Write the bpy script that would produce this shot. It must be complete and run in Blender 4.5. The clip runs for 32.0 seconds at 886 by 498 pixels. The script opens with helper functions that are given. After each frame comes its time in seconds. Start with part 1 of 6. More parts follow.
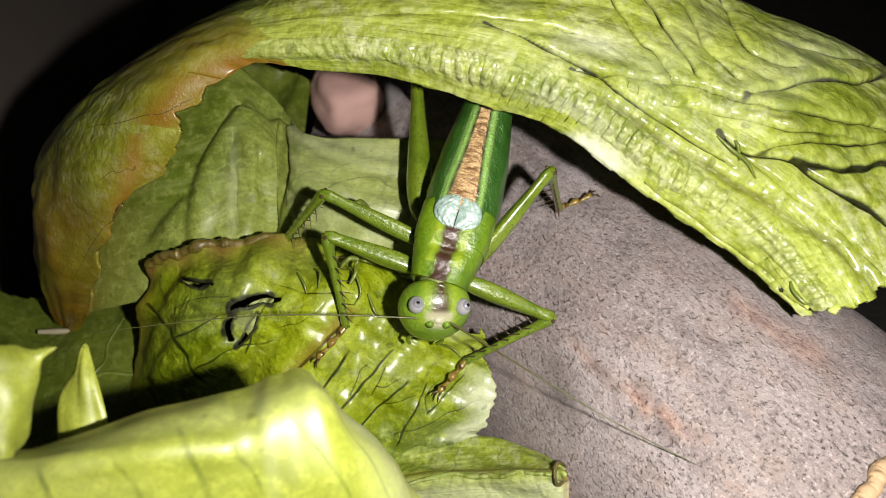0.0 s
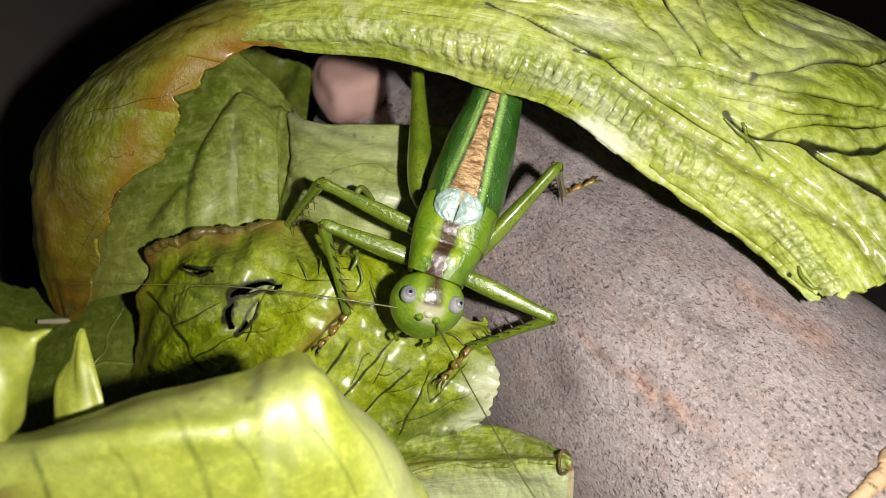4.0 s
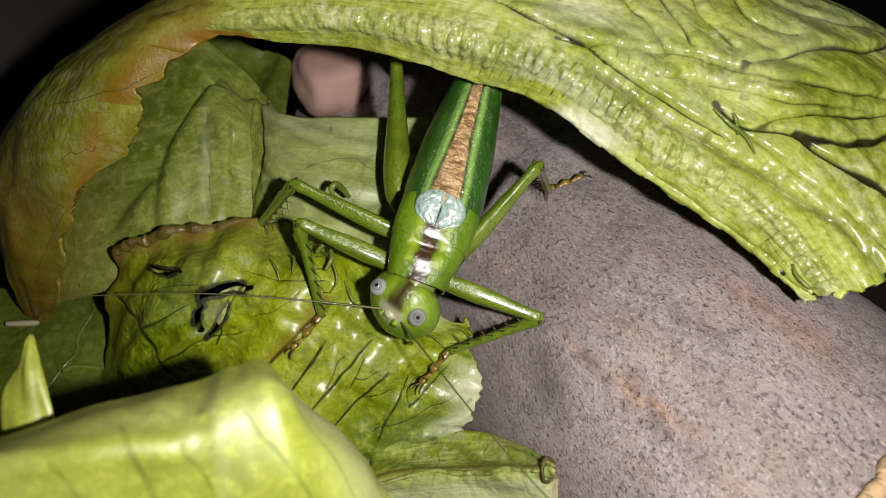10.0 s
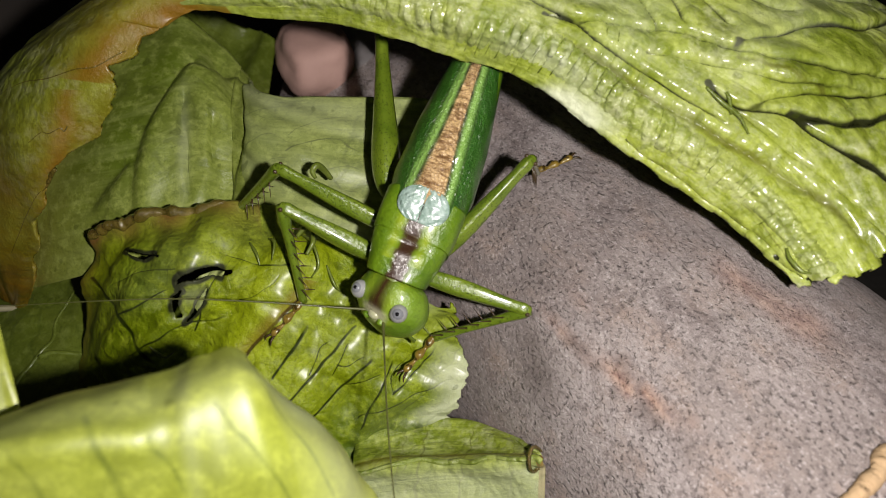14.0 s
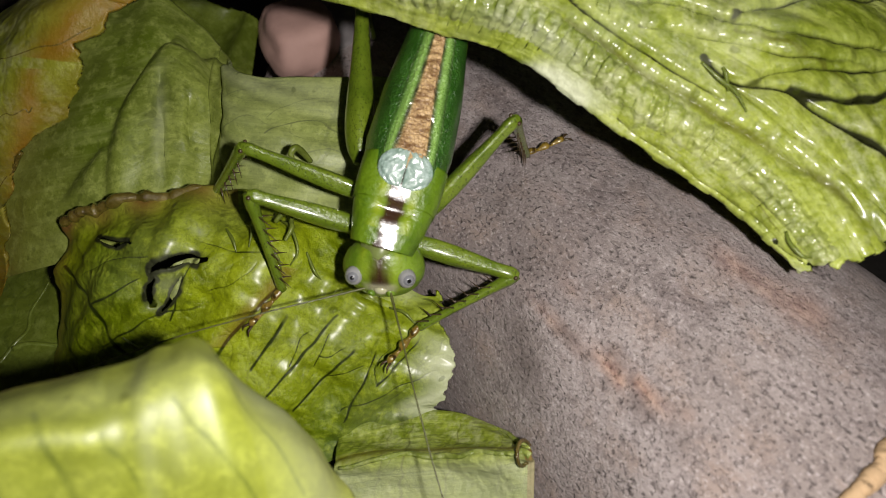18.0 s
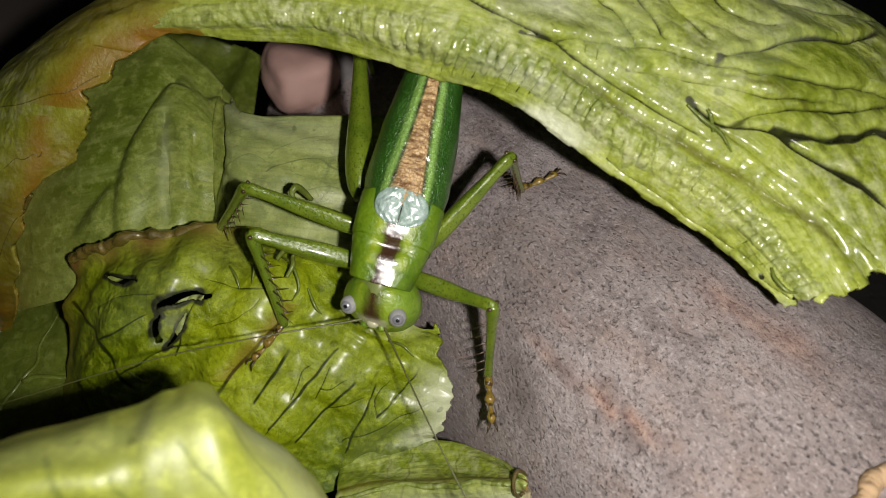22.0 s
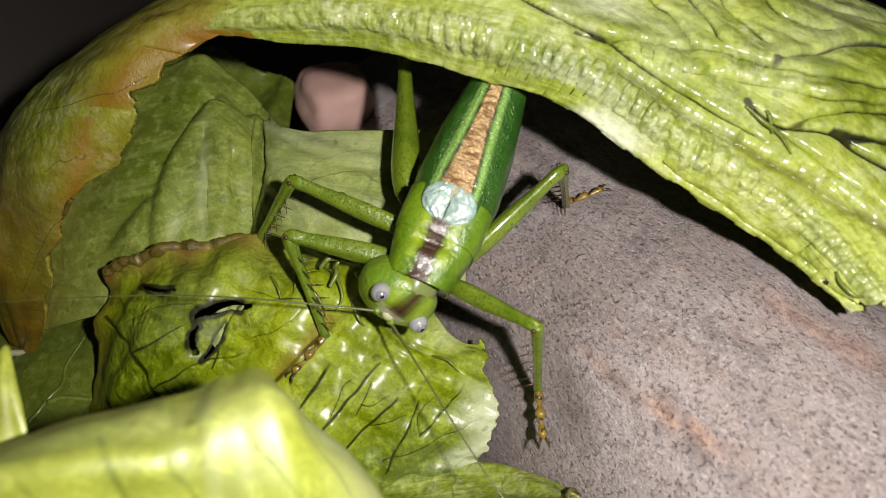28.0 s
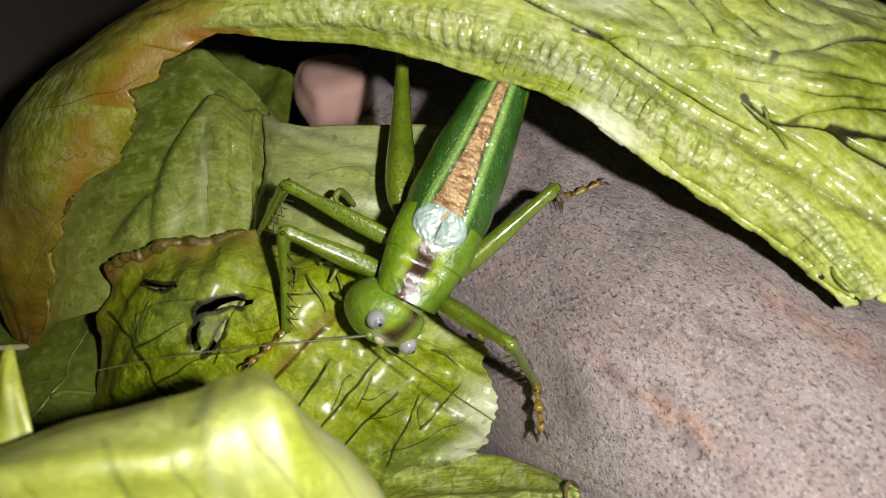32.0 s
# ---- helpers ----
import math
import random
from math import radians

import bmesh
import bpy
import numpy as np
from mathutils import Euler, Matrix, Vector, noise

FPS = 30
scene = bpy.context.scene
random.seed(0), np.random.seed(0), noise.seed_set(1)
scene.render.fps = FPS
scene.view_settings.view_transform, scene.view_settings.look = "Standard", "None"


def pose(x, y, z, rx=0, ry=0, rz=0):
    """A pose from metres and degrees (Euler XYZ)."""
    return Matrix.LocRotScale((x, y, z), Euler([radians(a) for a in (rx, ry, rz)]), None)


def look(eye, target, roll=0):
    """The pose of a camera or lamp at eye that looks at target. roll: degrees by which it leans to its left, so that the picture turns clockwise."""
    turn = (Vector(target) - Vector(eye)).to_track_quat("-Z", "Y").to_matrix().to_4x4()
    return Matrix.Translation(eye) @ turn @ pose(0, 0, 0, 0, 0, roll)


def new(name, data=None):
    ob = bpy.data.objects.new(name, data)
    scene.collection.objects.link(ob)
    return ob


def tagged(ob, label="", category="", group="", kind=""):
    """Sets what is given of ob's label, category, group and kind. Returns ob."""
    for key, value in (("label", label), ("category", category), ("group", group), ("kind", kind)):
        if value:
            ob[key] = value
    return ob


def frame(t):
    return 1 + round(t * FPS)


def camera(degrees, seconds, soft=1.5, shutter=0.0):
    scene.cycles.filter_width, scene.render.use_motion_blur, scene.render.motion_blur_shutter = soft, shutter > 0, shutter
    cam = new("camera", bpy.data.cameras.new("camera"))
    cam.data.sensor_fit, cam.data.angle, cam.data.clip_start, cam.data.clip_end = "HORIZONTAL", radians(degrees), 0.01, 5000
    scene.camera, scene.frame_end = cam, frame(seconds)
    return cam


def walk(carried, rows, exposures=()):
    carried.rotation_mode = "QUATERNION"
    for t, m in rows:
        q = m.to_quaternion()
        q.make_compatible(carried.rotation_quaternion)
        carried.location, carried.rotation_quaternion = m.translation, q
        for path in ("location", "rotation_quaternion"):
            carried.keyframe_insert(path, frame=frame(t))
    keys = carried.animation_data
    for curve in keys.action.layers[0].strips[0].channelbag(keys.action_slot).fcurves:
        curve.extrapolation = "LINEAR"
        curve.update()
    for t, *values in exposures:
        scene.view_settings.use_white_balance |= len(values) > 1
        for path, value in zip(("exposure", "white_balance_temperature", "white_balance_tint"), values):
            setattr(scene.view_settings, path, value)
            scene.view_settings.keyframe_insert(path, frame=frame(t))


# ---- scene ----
cam = camera(56.2, 32.0, soft=0.8)
cam.data.dof.use_dof = True
cam.data.dof.focus_distance = 0.098
cam.data.dof.aperture_fstop = 34.0
PATH = [
    (0.0, pose(0.00006, -0.07004, 0.13395, 45.034, 0.017, 0.031)),
    (0.5, pose(0.00023, -0.07127, 0.13375, 45.246, 0.067, 0.090)),
    (1.0, pose(0.00121, -0.07111, 0.13352, 44.857, 0.165, 0.119)),
    (1.5, pose(0.00045, -0.07086, 0.13306, 44.835, 0.100, 0.022)),
    (2.0, pose(0.00083, -0.07141, 0.13288, 45.049, 0.228, 0.182)),
    (2.5, pose(0.00025, -0.07060, 0.13262, 44.976, 0.165, 0.065)),
    (3.0, pose(0.00034, -0.07037, 0.13274, 45.041, 0.275, 0.118)),
    (3.5, pose(0.00038, -0.07026, 0.13217, 45.029, 0.315, 0.190)),
    (5.5, pose(0.00019, -0.06903, 0.13161, 44.578, 0.363, 0.137)),
    (6.0, pose(0.00047, -0.06821, 0.13073, 44.648, 0.388, 0.103)),
    (6.5, pose(0.00076, -0.06850, 0.13061, 44.575, 0.344, 0.051)),
    (7.0, pose(0.00117, -0.06763, 0.13004, 44.622, 0.164, -0.104)),
    (7.5, pose(0.00175, -0.06783, 0.13066, 44.550, 0.266, -0.088)),
    (8.0, pose(0.00215, -0.06745, 0.12990, 44.586, 0.236, -0.084)),
    (8.5, pose(0.00238, -0.06723, 0.12965, 44.588, 0.241, -0.170)),
    (9.0, pose(0.00280, -0.06669, 0.12920, 44.590, 0.403, -0.034)),
    (9.5, pose(0.00291, -0.06688, 0.12955, 44.524, 0.414, -0.041)),
    (10.0, pose(0.00309, -0.06663, 0.12907, 44.529, 0.605, 0.092)),
    (10.5, pose(0.00327, -0.06585, 0.12876, 44.340, 0.527, -0.003)),
    (11.0, pose(0.00324, -0.06604, 0.12864, 44.395, 0.505, -0.025)),
    (11.5, pose(0.00344, -0.06603, 0.12923, 44.239, 0.396, -0.161)),
    (12.0, pose(0.00360, -0.06662, 0.12857, 44.152, 0.306, -0.036)),
    (12.5, pose(0.00457, -0.06458, 0.12780, 44.051, 0.363, -0.099)),
    (13.0, pose(0.00471, -0.06607, 0.12900, 43.787, 0.591, 0.090)),
    (13.5, pose(0.00466, -0.06536, 0.12830, 43.738, 0.479, -0.099)),
    (14.0, pose(0.00419, -0.06468, 0.12715, 43.353, 0.329, -0.157)),
    (14.5, pose(0.00470, -0.06414, 0.12692, 43.269, 0.265, -0.216)),
    (16.5, pose(0.00592, -0.06486, 0.12699, 43.125, 0.526, -0.195)),
    (17.0, pose(0.00611, -0.06348, 0.12594, 42.923, 0.541, -0.345)),
    (17.5, pose(0.00548, -0.06295, 0.12451, 42.627, 0.355, -0.416)),
    (18.0, pose(0.00610, -0.06229, 0.12393, 42.641, 0.594, -0.227)),
    (18.5, pose(0.00594, -0.06290, 0.12488, 42.525, 0.563, -0.224)),
    (19.0, pose(0.00650, -0.06340, 0.12585, 42.716, 0.692, -0.379)),
    (19.5, pose(0.00691, -0.06218, 0.12454, 42.722, 0.822, -0.271)),
    (20.0, pose(0.00663, -0.06145, 0.12413, 42.530, 0.794, -0.339)),
    (20.5, pose(0.00710, -0.06140, 0.12471, 42.752, 0.994, -0.314)),
    (21.0, pose(0.00716, -0.06092, 0.12509, 43.253, 0.934, -0.318)),
    (21.5, pose(0.00689, -0.06087, 0.12568, 43.196, 1.021, -0.304)),
    (22.0, pose(0.00709, -0.06228, 0.12755, 43.540, 1.194, -0.345)),
    (22.5, pose(0.00629, -0.06404, 0.12947, 44.571, 1.287, -0.452)),
    (23.0, pose(0.00452, -0.06849, 0.12565, 47.972, -0.062, -0.180)),
    (23.5, pose(-0.00236, -0.07666, 0.12498, 52.516, -0.081, 0.195)),
    (24.0, pose(-0.00298, -0.07995, 0.11983, 55.742, 0.095, 0.884)),
    (24.5, pose(-0.00157, -0.08108, 0.11828, 56.409, 0.255, 1.471)),
    (26.5, pose(-0.00085, -0.07265, 0.12076, 53.258, 0.423, 0.611)),
    (27.0, pose(-0.00007, -0.06917, 0.12220, 50.540, 0.425, -0.023)),
    (27.5, pose(0.00034, -0.06727, 0.12133, 49.502, 0.656, -0.011)),
    (28.0, pose(0.00174, -0.06518, 0.12133, 48.296, 0.930, -0.087)),
    (28.5, pose(0.00060, -0.06443, 0.12074, 47.706, 0.735, -0.248)),
    (29.0, pose(0.00041, -0.06532, 0.12151, 47.652, 0.648, -0.172)),
    (29.5, pose(0.00044, -0.06526, 0.12214, 47.437, 0.805, -0.139)),
    (30.0, pose(0.00137, -0.06450, 0.12273, 47.309, 1.079, -0.149)),
    (30.5, pose(0.00104, -0.06446, 0.12241, 47.329, 1.067, -0.141)),
    (31.0, pose(0.00159, -0.06431, 0.12266, 47.116, 1.194, -0.154)),
    (31.5, pose(0.00144, -0.06468, 0.12250, 47.201, 1.108, -0.219)),
    (32.0, pose(0.00204, -0.06486, 0.12265, 47.222, 1.192, -0.196)),
]

walk(cam, PATH, exposures=[(0, 0.0), (3, -0.05), (6, -0.2), (9, -0.4), (13, -0.45), (19, -0.65), (22, -0.67), (23, -0.67), (24.5, -0.2), (27, -0.2), (32, -0.25)])

# ---- light: night, one phone torch beside the lens ----
world = bpy.data.worlds.new("night")
scene.world = world
world.use_nodes = True
world.node_tree.nodes["Background"].inputs[0].default_value = (0.75, 0.75, 0.7, 1)
world.node_tree.nodes["Background"].inputs[1].default_value = 0.015
torch_data = bpy.data.lights.new("phone_torch", "SPOT")
torch_data.energy = 0.9
torch_data.shadow_soft_size = 0.0022
torch_data.spot_size = radians(97)
torch_data.spot_blend = 0.9
torch_data.color = (1.0, 0.945, 0.90)
torch = new("phone_torch", torch_data)
torch.matrix_world = look((0.022, -0.072, 0.133), (0.012, -0.008, 0.055))


# ---- materials ----
class Nodes:
    """A small builder of node materials."""

    def __init__(self, name):
        self.mat = bpy.data.materials.new(name)
        self.mat.use_nodes = True
        self.tree = self.mat.node_tree
        self.bsdf = self.tree.nodes["Principled BSDF"]
        self.out = self.tree.nodes["Material Output"]

    def add(self, kind, **sets):
        node = self.tree.nodes.new(kind)
        for key, value in sets.items():
            node.inputs[key.replace("_", " ")].default_value = value
        return node

    def link(self, a, b):
        self.tree.links.new(a, b)

    def coords(self, kind="Object"):
        return self.tree.nodes.new("ShaderNodeTexCoord").outputs[kind]

    def noise(self, scale, detail=4, rough=0.55, vector=None):
        n = self.add("ShaderNodeTexNoise", Scale=scale, Detail=detail, Roughness=rough)
        self.link(vector or self.coords(), n.inputs["Vector"])
        return n.outputs["Fac"]

    def ramp(self, fac, *stops):
        r = self.tree.nodes.new("ShaderNodeValToRGB")
        el = r.color_ramp.elements
        while len(el) < len(stops):
            el.new(0.5)
        for e, (p, c) in zip(el, stops):
            e.position = p
            e.color = (*c, 1) if len(c) == 3 else c
        self.link(fac, r.inputs[0])
        return r.outputs["Color"]

    def mix(self, fac, a, b, blend="MIX"):
        m = self.tree.nodes.new("ShaderNodeMix")
        m.data_type, m.blend_type = "RGBA", blend
        for value, slot in ((fac, 0), (a, 6), (b, 7)):
            if hasattr(value, "links") or hasattr(value, "is_linked"):
                self.link(value, m.inputs[slot])
            else:
                m.inputs[slot].default_value = value if slot == 0 else (*value, 1)
        return m.outputs[2]

    def math(self, op, a, b=0.0, clamp=False):
        m = self.tree.nodes.new("ShaderNodeMath")
        m.operation, m.use_clamp = op, clamp
        for value, slot in ((a, 0), (b, 1)):
            if hasattr(value, "is_linked"):
                self.link(value, m.inputs[slot])
            else:
                m.inputs[slot].default_value = value
        return m.outputs[0]

    def attr(self, name):
        a = self.tree.nodes.new("ShaderNodeAttribute")
        a.attribute_name = name
        return a.outputs["Fac"]

    def bump(self, height, strength, distance):
        b = self.tree.nodes.new("ShaderNodeBump")
        b.inputs["Strength"].default_value, b.inputs["Distance"].default_value = strength, distance
        self.link(height, b.inputs["Height"])
        self.link(b.outputs[0], self.bsdf.inputs["Normal"])
        return b.outputs[0]

    def set(self, **sets):
        for key, value in sets.items():
            slot = self.bsdf.inputs[key.replace("_", " ")]
            if hasattr(value, "is_linked"):
                self.link(value, slot)
            else:
                slot.default_value = (*value, 1) if isinstance(value, tuple) and len(value) == 3 else value
        return self.mat


def plain(name, colour, rough=0.5, coat=0.0, var=0.25, scale=900, bump=0.15, dist=0.0001, metal=0.0):
    """A surface with fine mottling and grain."""
    n = Nodes(name)
    dark = tuple(c * (1 - var) for c in colour)
    light = tuple(min(1, c * (1 + var)) for c in colour)
    big, fine = n.noise(scale * 0.25, 3), n.noise(scale, 5)
    base = n.mix(big, dark, light)
    base = n.mix(n.math("MULTIPLY", fine, 0.5), base, tuple(c * 0.7 for c in colour))
    n.bump(fine, bump, dist)
    return n.set(Base_Color=base, Roughness=rough, Coat_Weight=coat, Coat_Roughness=0.08, Metallic=metal)


def lettuce(name, low, high, vein, rough=0.3, wilt=(0.30, 0.13, 0.03), through_light=0.25, wet=0.5, relief=1.0, glints=0.5, net=0.4, film=0.2, gloss=1.5, fibre=0.0, pits=0.0, bloom=0.0):
    """Wet leaf: mottled green, a net of fine veins, brown wilted parts, puckered skin."""
    n = Nodes(name)
    big, mid, fine, grit = n.noise(38, 3), n.noise(150, 5, 0.6), n.noise(700, 5, 0.65), n.noise(2600, 4, 0.7)
    base = n.mix(n.ramp(big, (0.32, (0, 0, 0)), (0.68, (1, 1, 1))), low, high)
    base = n.mix(n.ramp(mid, (0.45, (0, 0, 0)), (0.75, (0.8, 0.8, 0.8))), base, tuple(c * 0.55 for c in low))
    base = n.mix(n.ramp(fine, (0.48, (0, 0, 0)), (0.70, (0.5, 0.5, 0.5))), base, tuple(min(1, c * 1.3 + 0.03) for c in high))
    base = n.mix(n.ramp(grit, (0.30, (0.45, 0.45, 0.45)), (0.5, (0, 0, 0))), base, tuple(c * 0.55 for c in low))
    flow = n.tree.nodes.new("ShaderNodeCombineXYZ")
    n.link(n.math("MULTIPLY", n.attr("along"), 0.10), flow.inputs[0])
    n.link(n.attr("across"), flow.inputs[1])
    strands, hairs = n.noise(0.55, 4, 0.6, flow.outputs[0]), n.noise(2.2, 4, 0.65, flow.outputs[0])
    firm = n.math("MULTIPLY", n.math("SUBTRACT", 1.0, n.math("MULTIPLY", n.attr("wilt"), 2.0), True), fibre)
    if fibre:
        base = n.mix(n.math("MULTIPLY", n.ramp(strands, (0.50, (0, 0, 0)), (0.66, (1, 1, 1))), firm), base, tuple(min(1, c * 1.2 + 0.08) for c in high))
        base = n.mix(n.math("MULTIPLY", n.ramp(strands, (0.30, (1, 1, 1)), (0.46, (0, 0, 0))), firm), base, tuple(c * 0.75 for c in low))
        base = n.mix(n.math("MULTIPLY", n.ramp(hairs, (0.34, (1, 1, 1)), (0.47, (0, 0, 0))), n.math("MULTIPLY", firm, 0.5)), base, tuple(c * 0.6 for c in low))
    warp = n.add("ShaderNodeVectorMath")
    warp.operation = "MULTIPLY_ADD"
    wave = n.add("ShaderNodeTexNoise", Scale=120, Detail=3)
    n.link(n.coords(), wave.inputs["Vector"])
    n.link(wave.outputs["Color"], warp.inputs[0])
    warp.inputs[1].default_value = (0.007, 0.007, 0.007)
    n.link(n.coords(), warp.inputs[2])
    webs = []
    for scale, width in ((135, 0.05), (330, 0.07)):
        web = n.tree.nodes.new("ShaderNodeTexVoronoi")
        web.feature = "DISTANCE_TO_EDGE"
        web.inputs["Scale"].default_value = scale
        n.link(warp.outputs[0], web.inputs["Vector"])
        webs.append(n.ramp(web.outputs["Distance"], (0.0, (1, 1, 1)), (width, (0, 0, 0))))
    patchy = n.ramp(n.noise(70, 2), (0.40, (0, 0, 0)), (0.62, (1, 1, 1)))
    lines = n.math("MULTIPLY", n.math("ADD", webs[0], n.math("MULTIPLY", webs[1], 0.5), True), n.math("MULTIPLY", patchy, net))
    if bloom:
        frost = n.math("MULTIPLY", n.ramp(n.noise(620, 4, 0.7), (0.46, (0, 0, 0)), (0.64, (1, 1, 1))), n.ramp(n.noise(120, 3), (0.36, (0, 0, 0)), (0.60, (1, 1, 1))))
        base = n.mix(n.math("MULTIPLY", frost, bloom), base, (0.66, 0.69, 0.38))
    base = n.mix(lines, base, vein)
    base = n.mix(n.ramp(n.attr("vein"), (0.08, (0, 0, 0)), (0.65, (0.95, 0.95, 0.95))), base, vein)
    # shade in creases, gaps and hole edges put into the colour, near black
    base = n.mix(n.ramp(n.attr("crease_shade"), (0.18, (0, 0, 0)), (0.55, (0.97, 0.97, 0.97))), base, (0.016, 0.018, 0.006))
    fade = n.math("MULTIPLY", n.attr("wilt"), n.math("ADD", n.math("MULTIPLY", mid, 1.1), 0.35), True)
    base = n.mix(fade, base, n.mix(fine, wilt, tuple(c * 0.45 for c in wilt)))
    base = n.mix(n.attr("pale"), base, (0.70, 0.74, 0.50))
    spots = n.ramp(n.noise(520, 1, 0.3), (0.72, (0, 0, 0)), (0.76, (1, 1, 1)))
    base = n.mix(n.math("MULTIPLY", spots, 0.4), base, tuple(c * 0.3 for c in low))
    height = n.math("ADD", n.math("MULTIPLY", mid, 0.7), n.math("ADD", n.math("MULTIPLY", fine, 0.55), n.math("MULTIPLY", grit, 0.3)))
    height = n.math("SUBTRACT", height, n.math("MULTIPLY", lines, 0.35))
    if fibre:
        height = n.math("ADD", height, n.math("MULTIPLY", n.math("ADD", strands, n.math("MULTIPLY", hairs, 0.5)), n.math("MULTIPLY", firm, 0.9)))
    if pits:
        cells = n.tree.nodes.new("ShaderNodeTexVoronoi")
        cells.feature = "SMOOTH_F1"
        cells.inputs["Scale"].default_value = 850
        cells.inputs["Smoothness"].default_value = 0.6
        n.link(warp.outputs[0], cells.inputs["Vector"])
        height = n.math("SUBTRACT", height, n.math("MULTIPLY", cells.outputs["Distance"], n.math("MULTIPLY", n.math("SUBTRACT", 1.0, n.math("MULTIPLY", n.attr("wilt"), 1.8), True), pits)))
    normal = n.bump(height, 0.5 * relief, 0.0008)
    damp = n.ramp(n.noise(90, 3), (0.35, (0.45, 0.45, 0.45)), (0.65, (0, 0, 0)))
    skin = n.math("ADD", n.math("MULTIPLY", damp, 0.45), n.math("ADD", n.math("MULTIPLY", n.attr("crease_shade"), 0.3), rough - 0.06))
    dry = n.math("SUBTRACT", 1.0, n.math("MAXIMUM", n.attr("crease_shade"), n.math("MULTIPLY", n.attr("vein"), 0.7)), True)
    mat = n.set(Base_Color=base, Roughness=skin, Coat_Weight=n.math("MULTIPLY", dry, wet), Coat_Roughness=film, Coat_IOR=gloss, Specular_IOR_Level=n.math("MULTIPLY", dry, glints))
    back = n.tree.nodes.new("ShaderNodeBsdfTranslucent")
    n.link(base, back.inputs["Color"])
    n.link(normal, back.inputs["Normal"])
    blend = n.tree.nodes.new("ShaderNodeMixShader")
    blend.inputs[0].default_value = through_light
    n.link(n.bsdf.outputs[0], blend.inputs[1])
    n.link(back.outputs[0], blend.inputs[2])
    n.link(blend.outputs[0], n.out.inputs["Surface"])
    return mat


M_arch = lettuce("wilted_lettuce", (0.18, 0.25, 0.010), (0.45, 0.52, 0.07), (0.10, 0.10, 0.012), rough=0.38, wet=0.45, wilt=(0.37, 0.19, 0.012), relief=0.9, glints=0.4, net=0.2, film=0.2, fibre=0.5, pits=0.7, bloom=0.45)
M_rib = lettuce("lettuce_rib", (0.17, 0.25, 0.014), (0.46, 0.52, 0.11), (0.42, 0.45, 0.20), rough=0.28, wet=0.9, relief=1.2, glints=0.6, net=0.1, film=0.13, fibre=0.35, pits=0.9, bloom=0.7)
M_low = lettuce("green_lettuce", (0.095, 0.155, 0.001), (0.40, 0.48, 0.010), (0.018, 0.028, 0.002), rough=0.34, wet=0.5, relief=1.1, glints=0.3, net=0.3, film=0.27, pits=0.5)
M_back = lettuce("pale_lettuce", (0.14, 0.20, 0.014), (0.40, 0.46, 0.10), (0.05, 0.065, 0.012), rough=0.42, wet=0.2, relief=0.5, net=0.25, fibre=0.25)
M_near = lettuce("bright_lettuce", (0.33, 0.39, 0.016), (0.54, 0.60, 0.06), (0.13, 0.17, 0.015), rough=0.48, wet=1.0, relief=0.2, net=0.10, film=0.55, gloss=2.1)
# darker lettuce: shade put into the colour of low leaves; also for dark scraps
M_shade = lettuce("shade_and_scrap_lettuce", (0.10, 0.14, 0.012), (0.20, 0.25, 0.035), (0.06, 0.09, 0.01), rough=0.3, wet=0.4, relief=0.6)
M_stalk = plain("pale_stalk", (0.36, 0.33, 0.21), 0.3, 0.6, 0.2, 900)
M_vein = plain("dark_vein", (0.09, 0.115, 0.02), 0.4, 0.3)
M_nerve = plain("pale_nerve", (0.36, 0.42, 0.10), 0.35, 0.4)
M_rust = lettuce("browned_lettuce", (0.075, 0.06, 0.008), (0.22, 0.16, 0.03), (0.1, 0.05, 0.02), rough=0.2, wet=1.0, relief=1.5, through_light=0.1, film=0.08)


